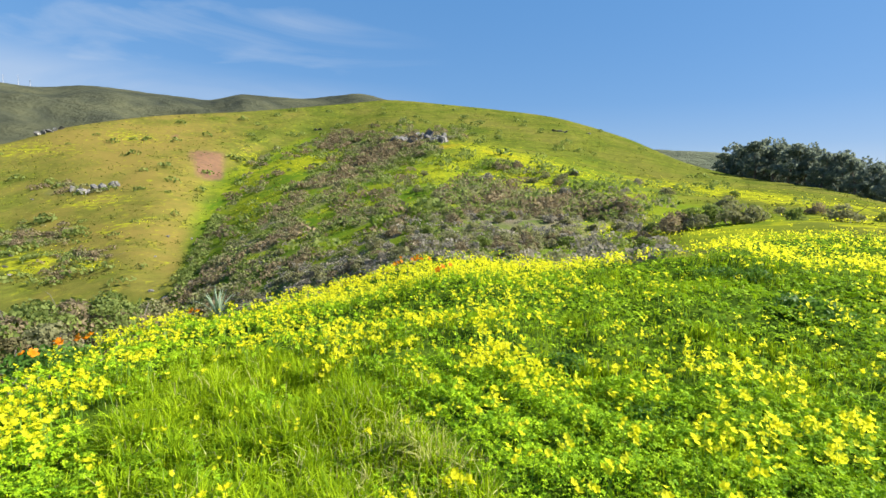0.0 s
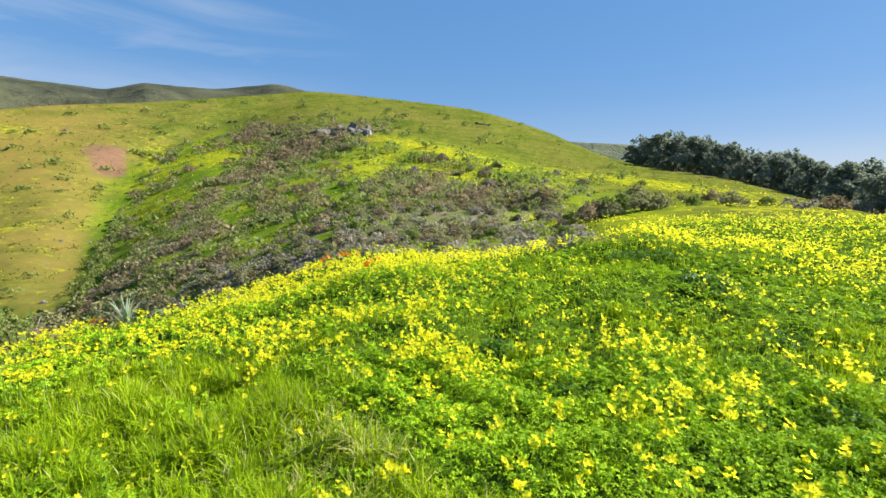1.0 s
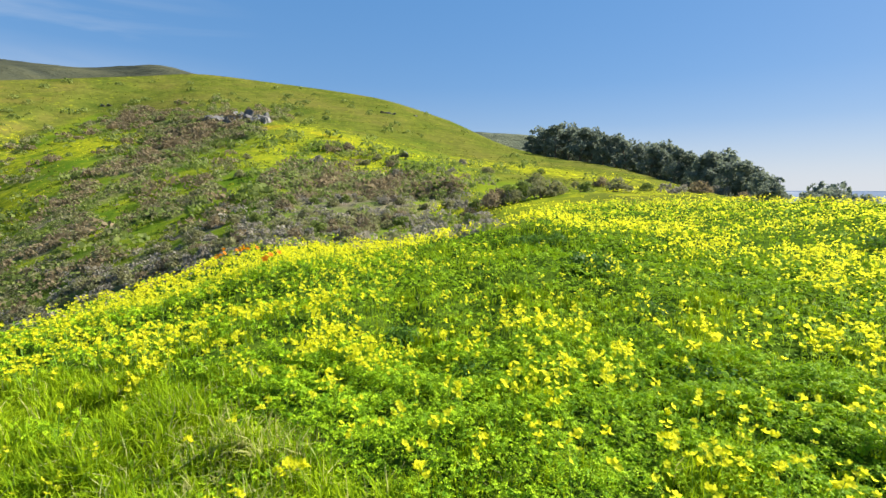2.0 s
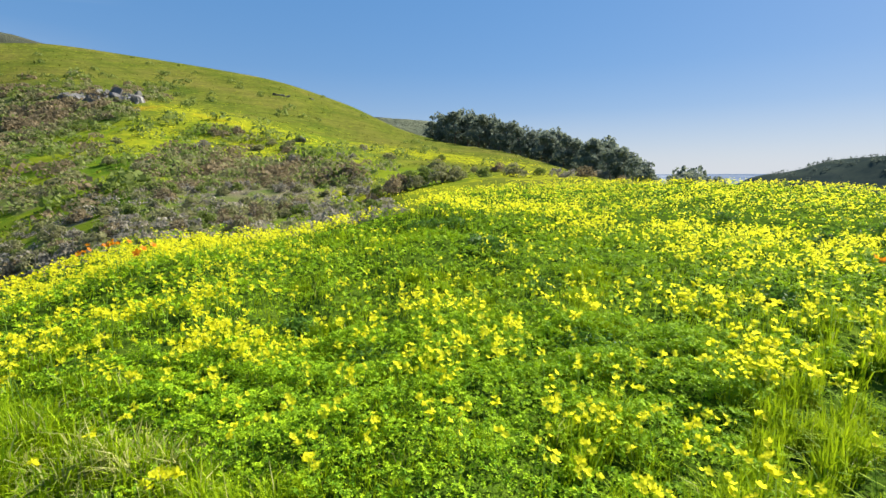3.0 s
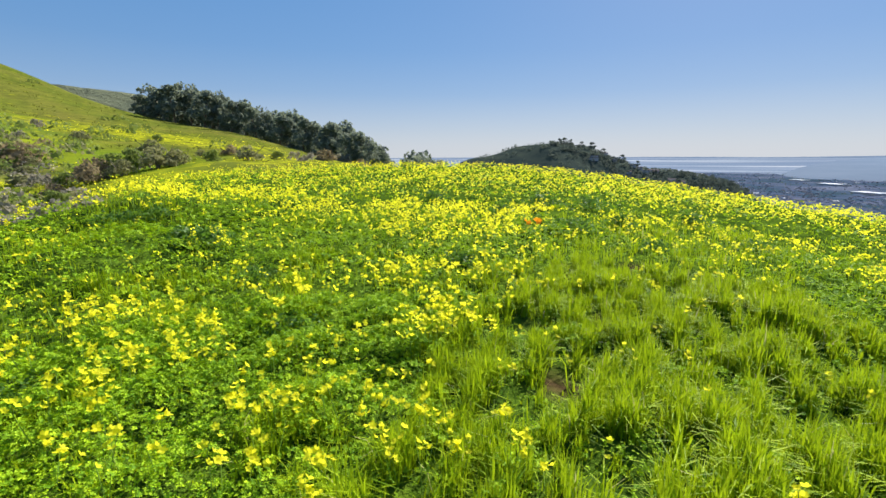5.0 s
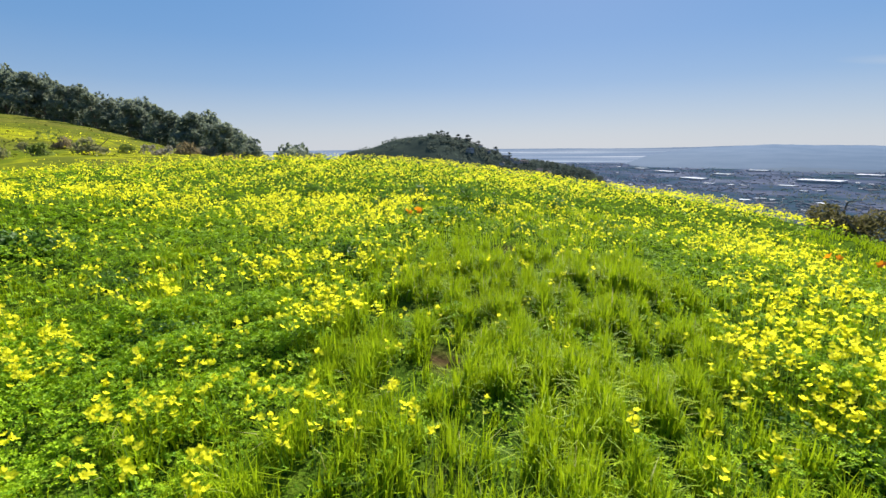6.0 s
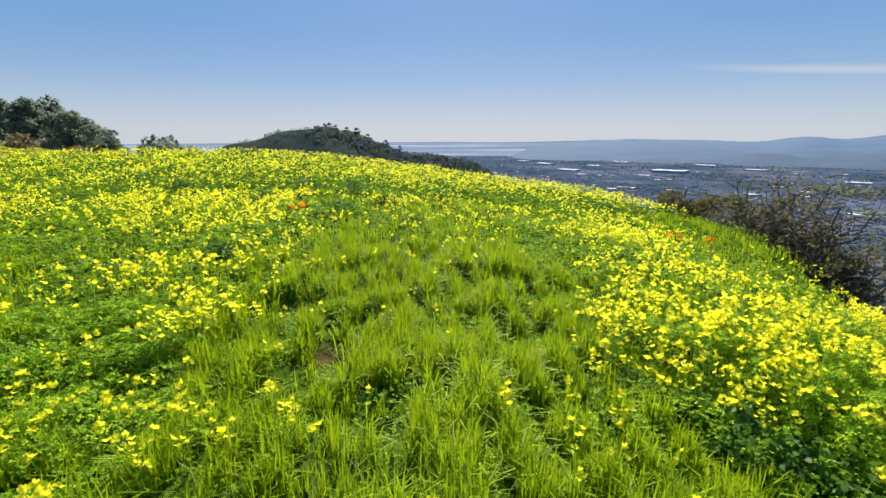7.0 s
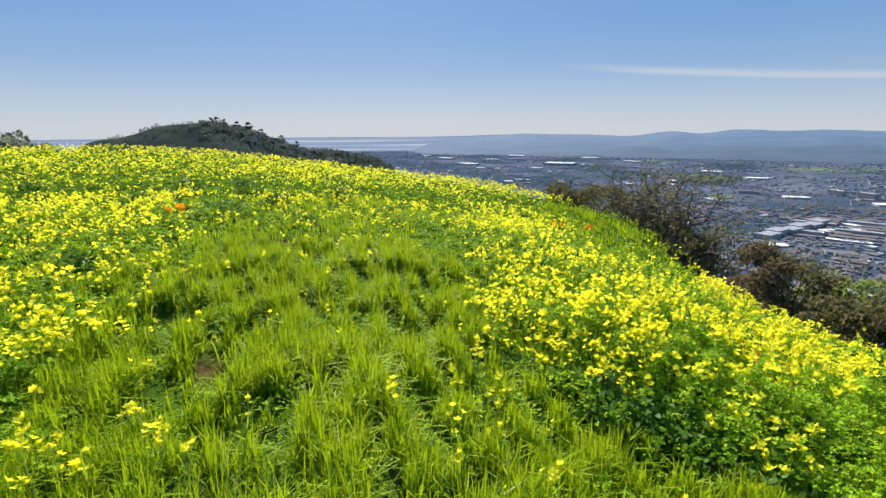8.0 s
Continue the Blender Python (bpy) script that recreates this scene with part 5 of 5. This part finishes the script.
        dx, dy = rng.normal(size=len(x)) * 0.03, rng.normal(size=len(x)) * 0.03
        v, f = stems(x, y, g, top, 0.004 * np.clip(r / 3, 1, 1.7) * (r < 9.3), dx, dy)
        Vs.append(v), Fs.append(f + ns)
        ns += len(v)
        k = rng.integers(2 if heads > 5 else 1, heads + 1, len(x))
        X, Y, Zt, Rr = (np.repeat(q, k) for q in (x, y, top, r))
        m = len(X)
        size = s0 * np.clip(Rr / 6.0, 1, 4.0) ** 0.35 * rng.uniform(0.75, 1.25, m)
        spread = 0.019 * np.clip(Rr / 6, 1, 3) ** 0.5
        v, f = blossoms(X + rng.normal(size=m) * spread, Y + rng.normal(size=m) * spread, Zt + rng.normal(size=m) * 0.022, size, petals, 0.3, 0.85)
        V0.append(v), F0.append(f + n0)
        n0 += len(v)
    tagged(new("yellow_flowers", mesh_of("yellow_flowers", np.concatenate(V0), np.concatenate(F0), M["petal"])), "countless bright yellow buttercup-like blossoms over the field", "flowers", kind="stuff")
    tagged(new("flower_stems", mesh_of("flower_stems", np.concatenate(Vs), np.concatenate(Fs), M["stem"])), "thin green flower stems rising out of the clover", "stems", kind="stuff")


def flower_thing(seed, petals_mat, heads, size, height, name, spread=0.021):
    g = np.random.default_rng(seed)
    root = new(name)
    q = g.uniform(0, 6.28)
    lean = np.array((math.cos(q), math.sin(q), 0)) * 0.05
    part("stem", mesh_of("stem", *tube(crooked((0, 0, -0.02), np.array((0, 0, height)) + lean, 5, 0.004, g), np.linspace(0.0022, 0.0014, 5), 4), M["stem"]), root, "thin green stem")
    for k in range(heads):
        c = np.array((0, 0, height)) + lean + g.normal(size=3) * (spread * 0.9, spread * 0.9, spread * 1.0)
        V, F = blossoms(c[:1], c[1:2], c[2:], np.array([size * g.uniform(0.85, 1.15)]), 5, 0.3, 0.7)
        part("blossom", mesh_of("blossom", V, F, petals_mat), root)
    return root


def build_single_flowers():
    kinds = [tagged(flower_thing(200 + k, M["petal"], h, 0.0175, 0.25, "yellow_flower"), "bright yellow flower head on a thin stem in the clover", "flower", "yellow flowers near the path") for k, h in enumerate((2, 4, 6, 3, 5))]
    n = 0
    while n < 150:
        az, r = rng.uniform(-46, 150), rng.uniform(1.75, 3.6)
        x, y = at_bearing(az, r)
        if rng.random() > float(bloom_share(np.array(x), np.array(y), np.array(az), np.array(r))) * 1.3 + 0.05:
            continue
        s = rng.uniform(0.85, 1.2)
        ob = copy_thing(kinds[rng.integers(0, 5)], Matrix.LocRotScale((x, y, float(near_z(np.array(x), np.array(y)))), Euler((0, 0, rng.uniform(0, 6.28))), (s, s, s)))
        n += 1
    poppies = [tagged(flower_thing(300 + k, M["poppy"], 1, 0.045, 0.31, "poppy", 0.005), "orange poppy among the yellow flowers", "flower", "orange poppies") for k in range(3)]
    for az, r, count, sp in ((-4.8, 10.6, 14, 0.3), (-1.3, 6.9, 3, 0.07), (74.4, 6.86, 4, 0.12), (118.1, 7.2, 2, 0.08), (121.6, 8.0, 2, 0.08), (-39.9, 7.1, 7, 0.1), (-42.0, 6.5, 2, 0.06), (-38.4, 7.3, 1, 0.05), (140.2, 4.65, 3, 0.07), (141.8, 4.4, 2, 0.06), (136.4, 4.85, 1, 0.02), (-29.0, 8.5, 2, 0.06)):
        for k in range(count):
            x, y = at_bearing(az, r)
            x, y = x + rng.normal() * sp, y + rng.normal() * sp
            copy_thing(poppies[k % 3], Matrix.LocRotScale((x, y, float(near_z(np.array(x), np.array(y)))), Euler((0, 0, rng.uniform(0, 6.28))), (1.1 if r > 6 else 0.75,) * 3))
    for s in kinds + poppies:
        forget(s)


def build_spiky_plant():
    """A pale rosette of long stiff leaves at the field's edge."""
    g = np.random.default_rng(4)
    root = new("spiky_plant")
    for k in range(13):
        q = k * 2.4
        out = 0.1 + 0.32 * (k / 13)
        p = [np.array((math.cos(q) * out * t ** 1.3, math.sin(q) * out * t ** 1.3, 0.62 * t - 0.25 * (k / 13) * t * t)) for t in np.linspace(0, 1, 6)]
        e = np.array((-math.sin(q), math.cos(q), 0)) * 0.022
        w = (0.8, 1, 1, 0.8, 0.5, 0.05)
        V = np.array([c + s * e * w[j] + (0, 0, 0.006 * abs(s)) for j, c in enumerate(p) for s in (-1, 0, 1)])
        part("leaf", mesh_of("long_leaf", V, grid_faces(6, 3), M["pale_leaf"], smooth=True), root)
    x, y = at_bearing(-26.8, 9.15)
    root.location = (x, y, float(near_z(np.array(x), np.array(y))) - 0.02)
    tagged(root, "pale grey-green spiky plant at the field's edge", "plant")


M["pale_leaf"] = leafy("pale_leaf", (0.22, 0.30, 0.20), (0.34, 0.42, 0.30), (0.35, 0.45, 0.25), 0.5, 0.25)
build_field()
build_single_flowers()
build_spiky_plant()


def leafy_clump(seed, width):
    """A low clump of broad dark leaves."""
    g = np.random.default_rng(seed)
    root = new("leafy_plant")
    n = 420
    P = g.normal(size=(n, 3)) * (width * 0.32, width * 0.32, 0.06) + (0, 0, 0.16)
    P[:, 2] = np.abs(P[:, 2]) * np.exp(-(P[:, 0] ** 2 + P[:, 1] ** 2) / width ** 2)
    part("foliage", mesh_of("dark_foliage", *cards(P, 0.036, 1.7, 0.4, g), M["dark_leaf"]), root)
    return tagged(root, "low clump of dark green leaves, some standing in for shade", "plant", "dark leafy clumps")


M["dark_leaf"] = leafy("dark_leaf", (0.05, 0.12, 0.018), (0.11, 0.22, 0.03), (0.18, 0.34, 0.03), 0.6, 0.3, spec=0.15)
clumps = [leafy_clump(70 + k, w) for k, w in enumerate((0.5, 0.7, 0.4))]
# the row along the bank's foot is added to stand in for shade
for k, (az, r, s) in enumerate(((35.5, 6.9, 1.5), (37.0, 7.0, 1.2), (34.4, 7.0, 1.2), (30.0, 8.3, 1.1), (28.0, 8.3, 0.9), (32.0, 8.4, 1.0), (12.0, 4.6, 0.8), (47.0, 3.6, 0.8), (70.0, 8.0, 1.0), (97.0, 8.6, 1.0), (118.0, 3.0, 0.6), (123.0, 2.9, 0.7),
                            (129.0, 2.85, 1.0), (134.0, 2.8, 1.0), (126.0, 2.8, 0.9), (120.5, 2.9, 0.6), (132.0, 2.75, 1.0), (137.0, 2.8, 1.0), (140.0, 2.8, 0.9), (143.5, 2.8, 1.0), (129.0, 2.6, 0.9), (66.0, 5.4, 0.9), (88.0, 7.4, 0.9), (70.5, 9.6, 1.5), (75.0, 10.8, 1.6), (80.0, 11.8, 1.6), (84.0, 9.4, 1.5), (62.0, 11.2, 1.4), (79.0, 8.2, 1.3), (91.0, 10.6, 1.4), (-40.5, 7.1, 1.5), (-42.5, 6.9, 1.4), (-41.6, 6.6, 1.3), (42.0, 5.2, 0.8), (21.0, 3.4, 0.7))):
    x, y = at_bearing(az, r)
    copy_thing(clumps[k % 3], Matrix.LocRotScale((x, y, float(near_z(np.array(x), np.array(y)))), Euler((0, 0, k * 1.3)), (s * 0.75,) * 3))
for s in clumps:
    forget(s)

# ---- the town on the plain ----
M["roof"] = surface("roofing", ((0.3, (0.125, 0.112, 0.115)), (0.7, (0.205, 0.172, 0.165))), 0.2, 1.0, bump=0.2, spec=0.0)
M["stucco"] = surface("stucco", ((0.3, (0.31, 0.32, 0.35)), (0.7, (0.44, 0.43, 0.44))), 0.3, 1.0, bump=0.2, spec=0.0)
M["white_roof"] = surface("white_roof", ((0.3, (0.50, 0.52, 0.56)), (0.7, (0.68, 0.68, 0.71))), 0.1, 1.0, bump=0.1, spec=0.0)
# blue-grey of the distance haze is put into this roof colour
M["hazed_pale_roof"] = surface("hazed_pale_roof", ((0.3, (0.21, 0.23, 0.275)), (0.7, (0.34, 0.35, 0.39))), 0.1, 1.0, bump=0.1, spec=0.0)
M["window"] = surface("window_glass", ((0.4, (0.16, 0.18, 0.20)), (0.6, (0.22, 0.235, 0.26))), 1.0, 0.5, bump=0)


def box(x0, y0, z0, x1, y1, z1):
    V = np.array([(x, y, z) for z in (z0, z1) for x, y in ((x0, y0), (x1, y0), (x1, y1), (x0, y1))], float)
    return V, np.array(((3, 2, 1, 0), (4, 5, 6, 7), (0, 1, 5, 4), (1, 2, 6, 5), (2, 3, 7, 6), (3, 0, 4, 7)))


def house(name, w, d, h, gable, roof_mat, banded=False):
    """Walls, roof and rows of windows."""
    root = new(name)
    part("body", mesh_of("body", *box(-w / 2, -d / 2, 0, w / 2, d / 2, h), M["stucco"]), root)
    e = 0.4
    if gable:
        V = np.array([(-w / 2 - e, -d / 2 - e, h), (w / 2 + e, -d / 2 - e, h), (w / 2 + e, d / 2 + e, h), (-w / 2 - e, d / 2 + e, h), (-w / 2 - e, 0, h + gable), (w / 2 + e, 0, h + gable)])
        me = mesh_of("roof", V, [np.array(((0, 1, 5, 4), (2, 3, 4, 5), (3, 2, 1, 0))), np.array(((0, 4, 3), (1, 2, 5)))], roof_mat)
    else:
        me = mesh_of("roof", *box(-w / 2 - 0.2, -d / 2 - 0.2, h, w / 2 + 0.2, d / 2 + 0.2, h + 0.8), roof_mat)
    part("roof", me, root)
    if banded:
        for side in (-1, 1):
            for k in range(9):
                x, y = (k - 4) * w / 9.5, side * (d / 2 - 0.02)
                part("window_bay", mesh_of("window_bay", *box(x - 1.2, y - 0.06, 1.5, x + 1.2, y + 0.06, h - 1.5), M["window"]), root, "tall dark bay of window panes")
    return root


def build_town():
    TURN = radians(28)
    kinds = [tagged(house("house", w, d, h, g, M[m]), label, "house", "houses of the town") for w, d, h, g, m, label in (
        (11, 9, 5.5, 2.2, "roof", "pale stucco house with a grey gabled roof"), (13, 9, 6, 2.0, "roof", "two-storey house with a brown-grey roof"),
        (16, 10, 6.5, 0, "roof", "flat-roofed pale town house"), (10, 10, 5, 2.4, "roof", "small house with a steep grey roof"))]
    big = [tagged(house("warehouse", w, d, h, 0, M[m], m == "stucco"), label, "building", "long buildings of the town") for w, d, h, m, label in (
        (46, 14, 10, "hazed_pale_roof", "long pale apartment block with a light flat roof"), (42, 15, 5, "roof", "long low grey-roofed warehouse"), (60, 34, 3.5, "white_roof", "large white-roofed warehouse on the plain"), (46, 14, 15, "stucco", "grey many-windowed apartment building"))]

    def place(k, az, r, spin, s=1.0, low=1.0):
        x, y = at_bearing(az, r)
        return copy_thing(k, Matrix.LocRotScale((x, y, PLAIN_Z), Euler((0, 0, spin)), (s, s, s * low)))

    # the stepped apartment block and the rows of long roofs beside it
    for k in range(6):
        t = 0.15 + 0.14 * k
        x, y = 389 + 60 * t, -406 - 169 * t
        copy_thing(big[0], Matrix.LocRotScale((x + (k % 2) * 4, y, PLAIN_Z), Euler((0, 0, radians(-70.5))), (0.56, 1.05, 0.55 + 0.08 * (k % 2))))
    for k in range(9):
        for c in range(3):
            x, y = 402 - 12 * k * 0.2 + 11 * k - 36 * c, -470 - 20 * k * 0.75 - 26 * c
            copy_thing(big[(1, 0, 2, 1)[(k + 2 * c) % 4]], Matrix.LocRotScale((x, y, PLAIN_Z), Euler((0, 0, radians(36))), (0.85, 0.62, 0.42) if (k + 2 * c) % 4 != 2 else (0.62, 0.24, 0.4)))
    for az, r, k, sp, size in ((115.6, 1690, 2, 0.35, 1.7), (104.8, 1670, 2, 0.2, 1.2), (107.5, 1950, 2, 0.2, 1.0), (102.0, 2050, 2, 0.1, 1.3), (110.5, 2250, 2, 0.3, 1.2), (99.5, 2300, 2, 0.1, 1.0), (113.0, 1500, 2, 0.3, 0.6), (119.0, 2100, 2, 0.3, 1.2), (106.3, 1500, 2, 0.2, 0.5),
                               (123.5, 1900, 2, 0.4, 1.0), (131.5, 1500, 2, 0.4, 0.8), (135.5, 1330, 2, 0.5, 0.8), (142.0, 1060, 3, -0.6, 0.62), (144.2, 1040, 3, -0.6, 0.62), (146.0, 960, 2, 0.5, 0.7), (139.0, 980, 2, 0.5, 0.6), (127.5, 1120, 1, 0.5, 0.9), (135.0, 1010, 1, 0.4, 0.8)):
        place(big[k], az, r, TURN + sp, size)
    n = 0
    for i in range(-95, 95):
        for j in range(-95, 95):
            if n >= 260:
                break
            gx, gy = i * 13.0 + (i // 2) * 7, j * 11.5 + (j // 6) * 10
            x, y = gx * math.cos(TURN) - gy * math.sin(TURN), gx * math.sin(TURN) + gy * math.cos(TURN)
            r, az = math.hypot(x, y), math.degrees(math.atan2(x, y))
            if not (345 < r < 900 and 118 < az < 151) or (545 < r < 745 and az > 135) or rng.random() < 0.15:
                continue
            place(kinds[rng.integers(0, 4)], az, r, TURN + (1.571 if rng.random() < 0.3 else 0), rng.uniform(0.55, 0.8) * (1.0 if r < 600 else 0.75), 0.55)
            n += 1
    # houses on the knoll's flank
    for k in range(14):
        az = rng.uniform(79.5, 91)
        x, y = at_bearing(az, KNOLL_R - rng.uniform(5, 40))
        copy_thing(kinds[rng.integers(0, 4)], Matrix.LocRotScale((x, y, ground_at(x, y) - 0.5), Euler((0, 0, rng.uniform(0, 3))), (0.42,) * 3))
    for s in kinds + big:
        forget(s)
    # the far town: more roofs than anyone could count, and the trees of its streets
    n = 16000
    r = 400 * (3900 / 400) ** rng.random(n)
    az = rng.uniform(84, 153, n)
    bx, by = np.sin(np.radians(az)) * r, np.cos(np.radians(az)) * r
    built = np.clip(0.55 + 0.9 * wavy(bx, by, 520, 4) + 0.5 * wavy(bx, by, 170, 11), 0.06, 1)
    keep = ((az > 106) | (r < 2950)) & (rng.random(n) < built)
    r, az = r[keep], az[keep]
    n = len(r)
    V, F = box(-0.5, -0.5, 0, 0.5, 0.5, 1)
    cs, sn = math.cos(TURN), math.sin(TURN)
    large = rng.random(n) < 0.035
    W = np.where(large, rng.uniform(10, 24, n), rng.uniform(4.2, 7.0, n))
    D = np.where(large, rng.uniform(8, 18, n), rng.uniform(4.0, 6.5, n))
    Hh = np.where(large, rng.uniform(1.6, 2.8, n), rng.uniform(1.2, 2.2, n))
    x, y = np.sin(np.radians(az)) * r, np.cos(np.radians(az)) * r
    u, v = x * cs + y * sn, -x * sn + y * cs
    v = np.round(v / 16) * 16 + np.where(rng.random(n) < 0.5, -4.2, 4.2) + rng.normal(size=n) * 1.5
    x, y = u * cs - v * sn, u * sn + v * cs
    B = V[None] * np.stack((W, D, Hh), -1)[:, None]
    turn = TURN + np.where(rng.random(n) < 0.4, 1.571, 0) + 0.5 * np.sign(wavy(x, y, 900, 4))
    c2, s2 = np.cos(turn)[:, None], np.sin(turn)[:, None]
    X = B[:, :, 0] * c2 - B[:, :, 1] * s2 + x[:, None]
    Y = B[:, :, 0] * s2 + B[:, :, 1] * c2 + y[:, None]
    Vv = np.stack((X, Y, B[:, :, 2] + PLAIN_Z), -1).reshape(-1, 3)
    Ff = (F[None] + 8 * np.arange(n)[:, None, None]).reshape(-1, 4)
    bright = rng.random(n) < np.where(large, 0.4, 0.02)
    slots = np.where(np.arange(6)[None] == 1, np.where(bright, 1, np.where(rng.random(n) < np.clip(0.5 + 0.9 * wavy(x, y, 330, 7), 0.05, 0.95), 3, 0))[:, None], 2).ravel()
    tagged(new("far_buildings", mesh_of("far_buildings", Vv, Ff, [M["hazed_roof"], M["white_roof"], M["hazed_wall"], M["hazed_red_roof"]], slots)), "endless grey, brown and white roofs of the town on the plain", "buildings", kind="stuff")
    n = 20000
    r = 340 * (4000 / 340) ** rng.random(n) ** 1.1
    az = rng.uniform(86, 152, n)
    x, y = np.sin(np.radians(az)) * r, np.cos(np.radians(az)) * r
    keep = -wavy(x, y, 520, 4) + 0.5 * wavy(x, y, 150, 6) + 0.45 * rng.normal(size=n) > np.where(r > 1300, np.where(az > 122, 0.3, 0.65), 0.3)
    x, y, r = x[keep], y[keep], r[keep]
    gr, ga = rng.normal(size=500) * 45 + 1235, rng.normal(size=500) * 1.3 + 131
    x, y = np.concatenate((x, np.sin(np.radians(ga)) * gr)), np.concatenate((y, np.cos(np.radians(ga)) * gr))
    n, per = len(x), 6
    size = rng.uniform(1.4, 3.8, n) * np.where(np.arange(n) >= n - 500, 2.2, 1.0)
    d = rng.normal(size=(n, per, 3))
    d /= np.linalg.norm(d, axis=2)[:, :, None]
    P = (np.stack((x, y, PLAIN_Z + size * 0.8), -1)[:, None] + d * size[:, None, None] * (0.9, 0.9, 0.55)).reshape(-1, 3)
    tagged(new("street_trees", mesh_of("street_trees", *cards(P, np.repeat(size * 0.6, per), 1.2, 0.1), M["street_leaf"])), "dark street trees dotted through the town", "trees", kind="stuff")


# leaves paled and greyed: haze over the town is put into their colour
M["street_leaf"] = leafy("hazed_street_leaf", (0.10, 0.128, 0.118), (0.155, 0.18, 0.15), (0.18, 0.21, 0.16), 0.9, 0.45, spec=0.0)
# walls and roofs of the far town, with distance haze put into their colours
M["hazed_wall"] = leafy("hazed_wall", (0.23, 0.26, 0.325), (0.34, 0.355, 0.41), (0.2, 0.2, 0.2), 1.0, 0.0, spec=0.0)
M["hazed_red_roof"] = leafy("hazed_red_roof", (0.105, 0.100, 0.120), (0.168, 0.146, 0.160), (0.2, 0.2, 0.2), 1.0, 0.0, spec=0.0)
M["hazed_roof"] = leafy("hazed_roof", (0.10, 0.112, 0.14), (0.16, 0.165, 0.19), (0.2, 0.2, 0.2), 1.0, 0.0, spec=0.0)
build_town()
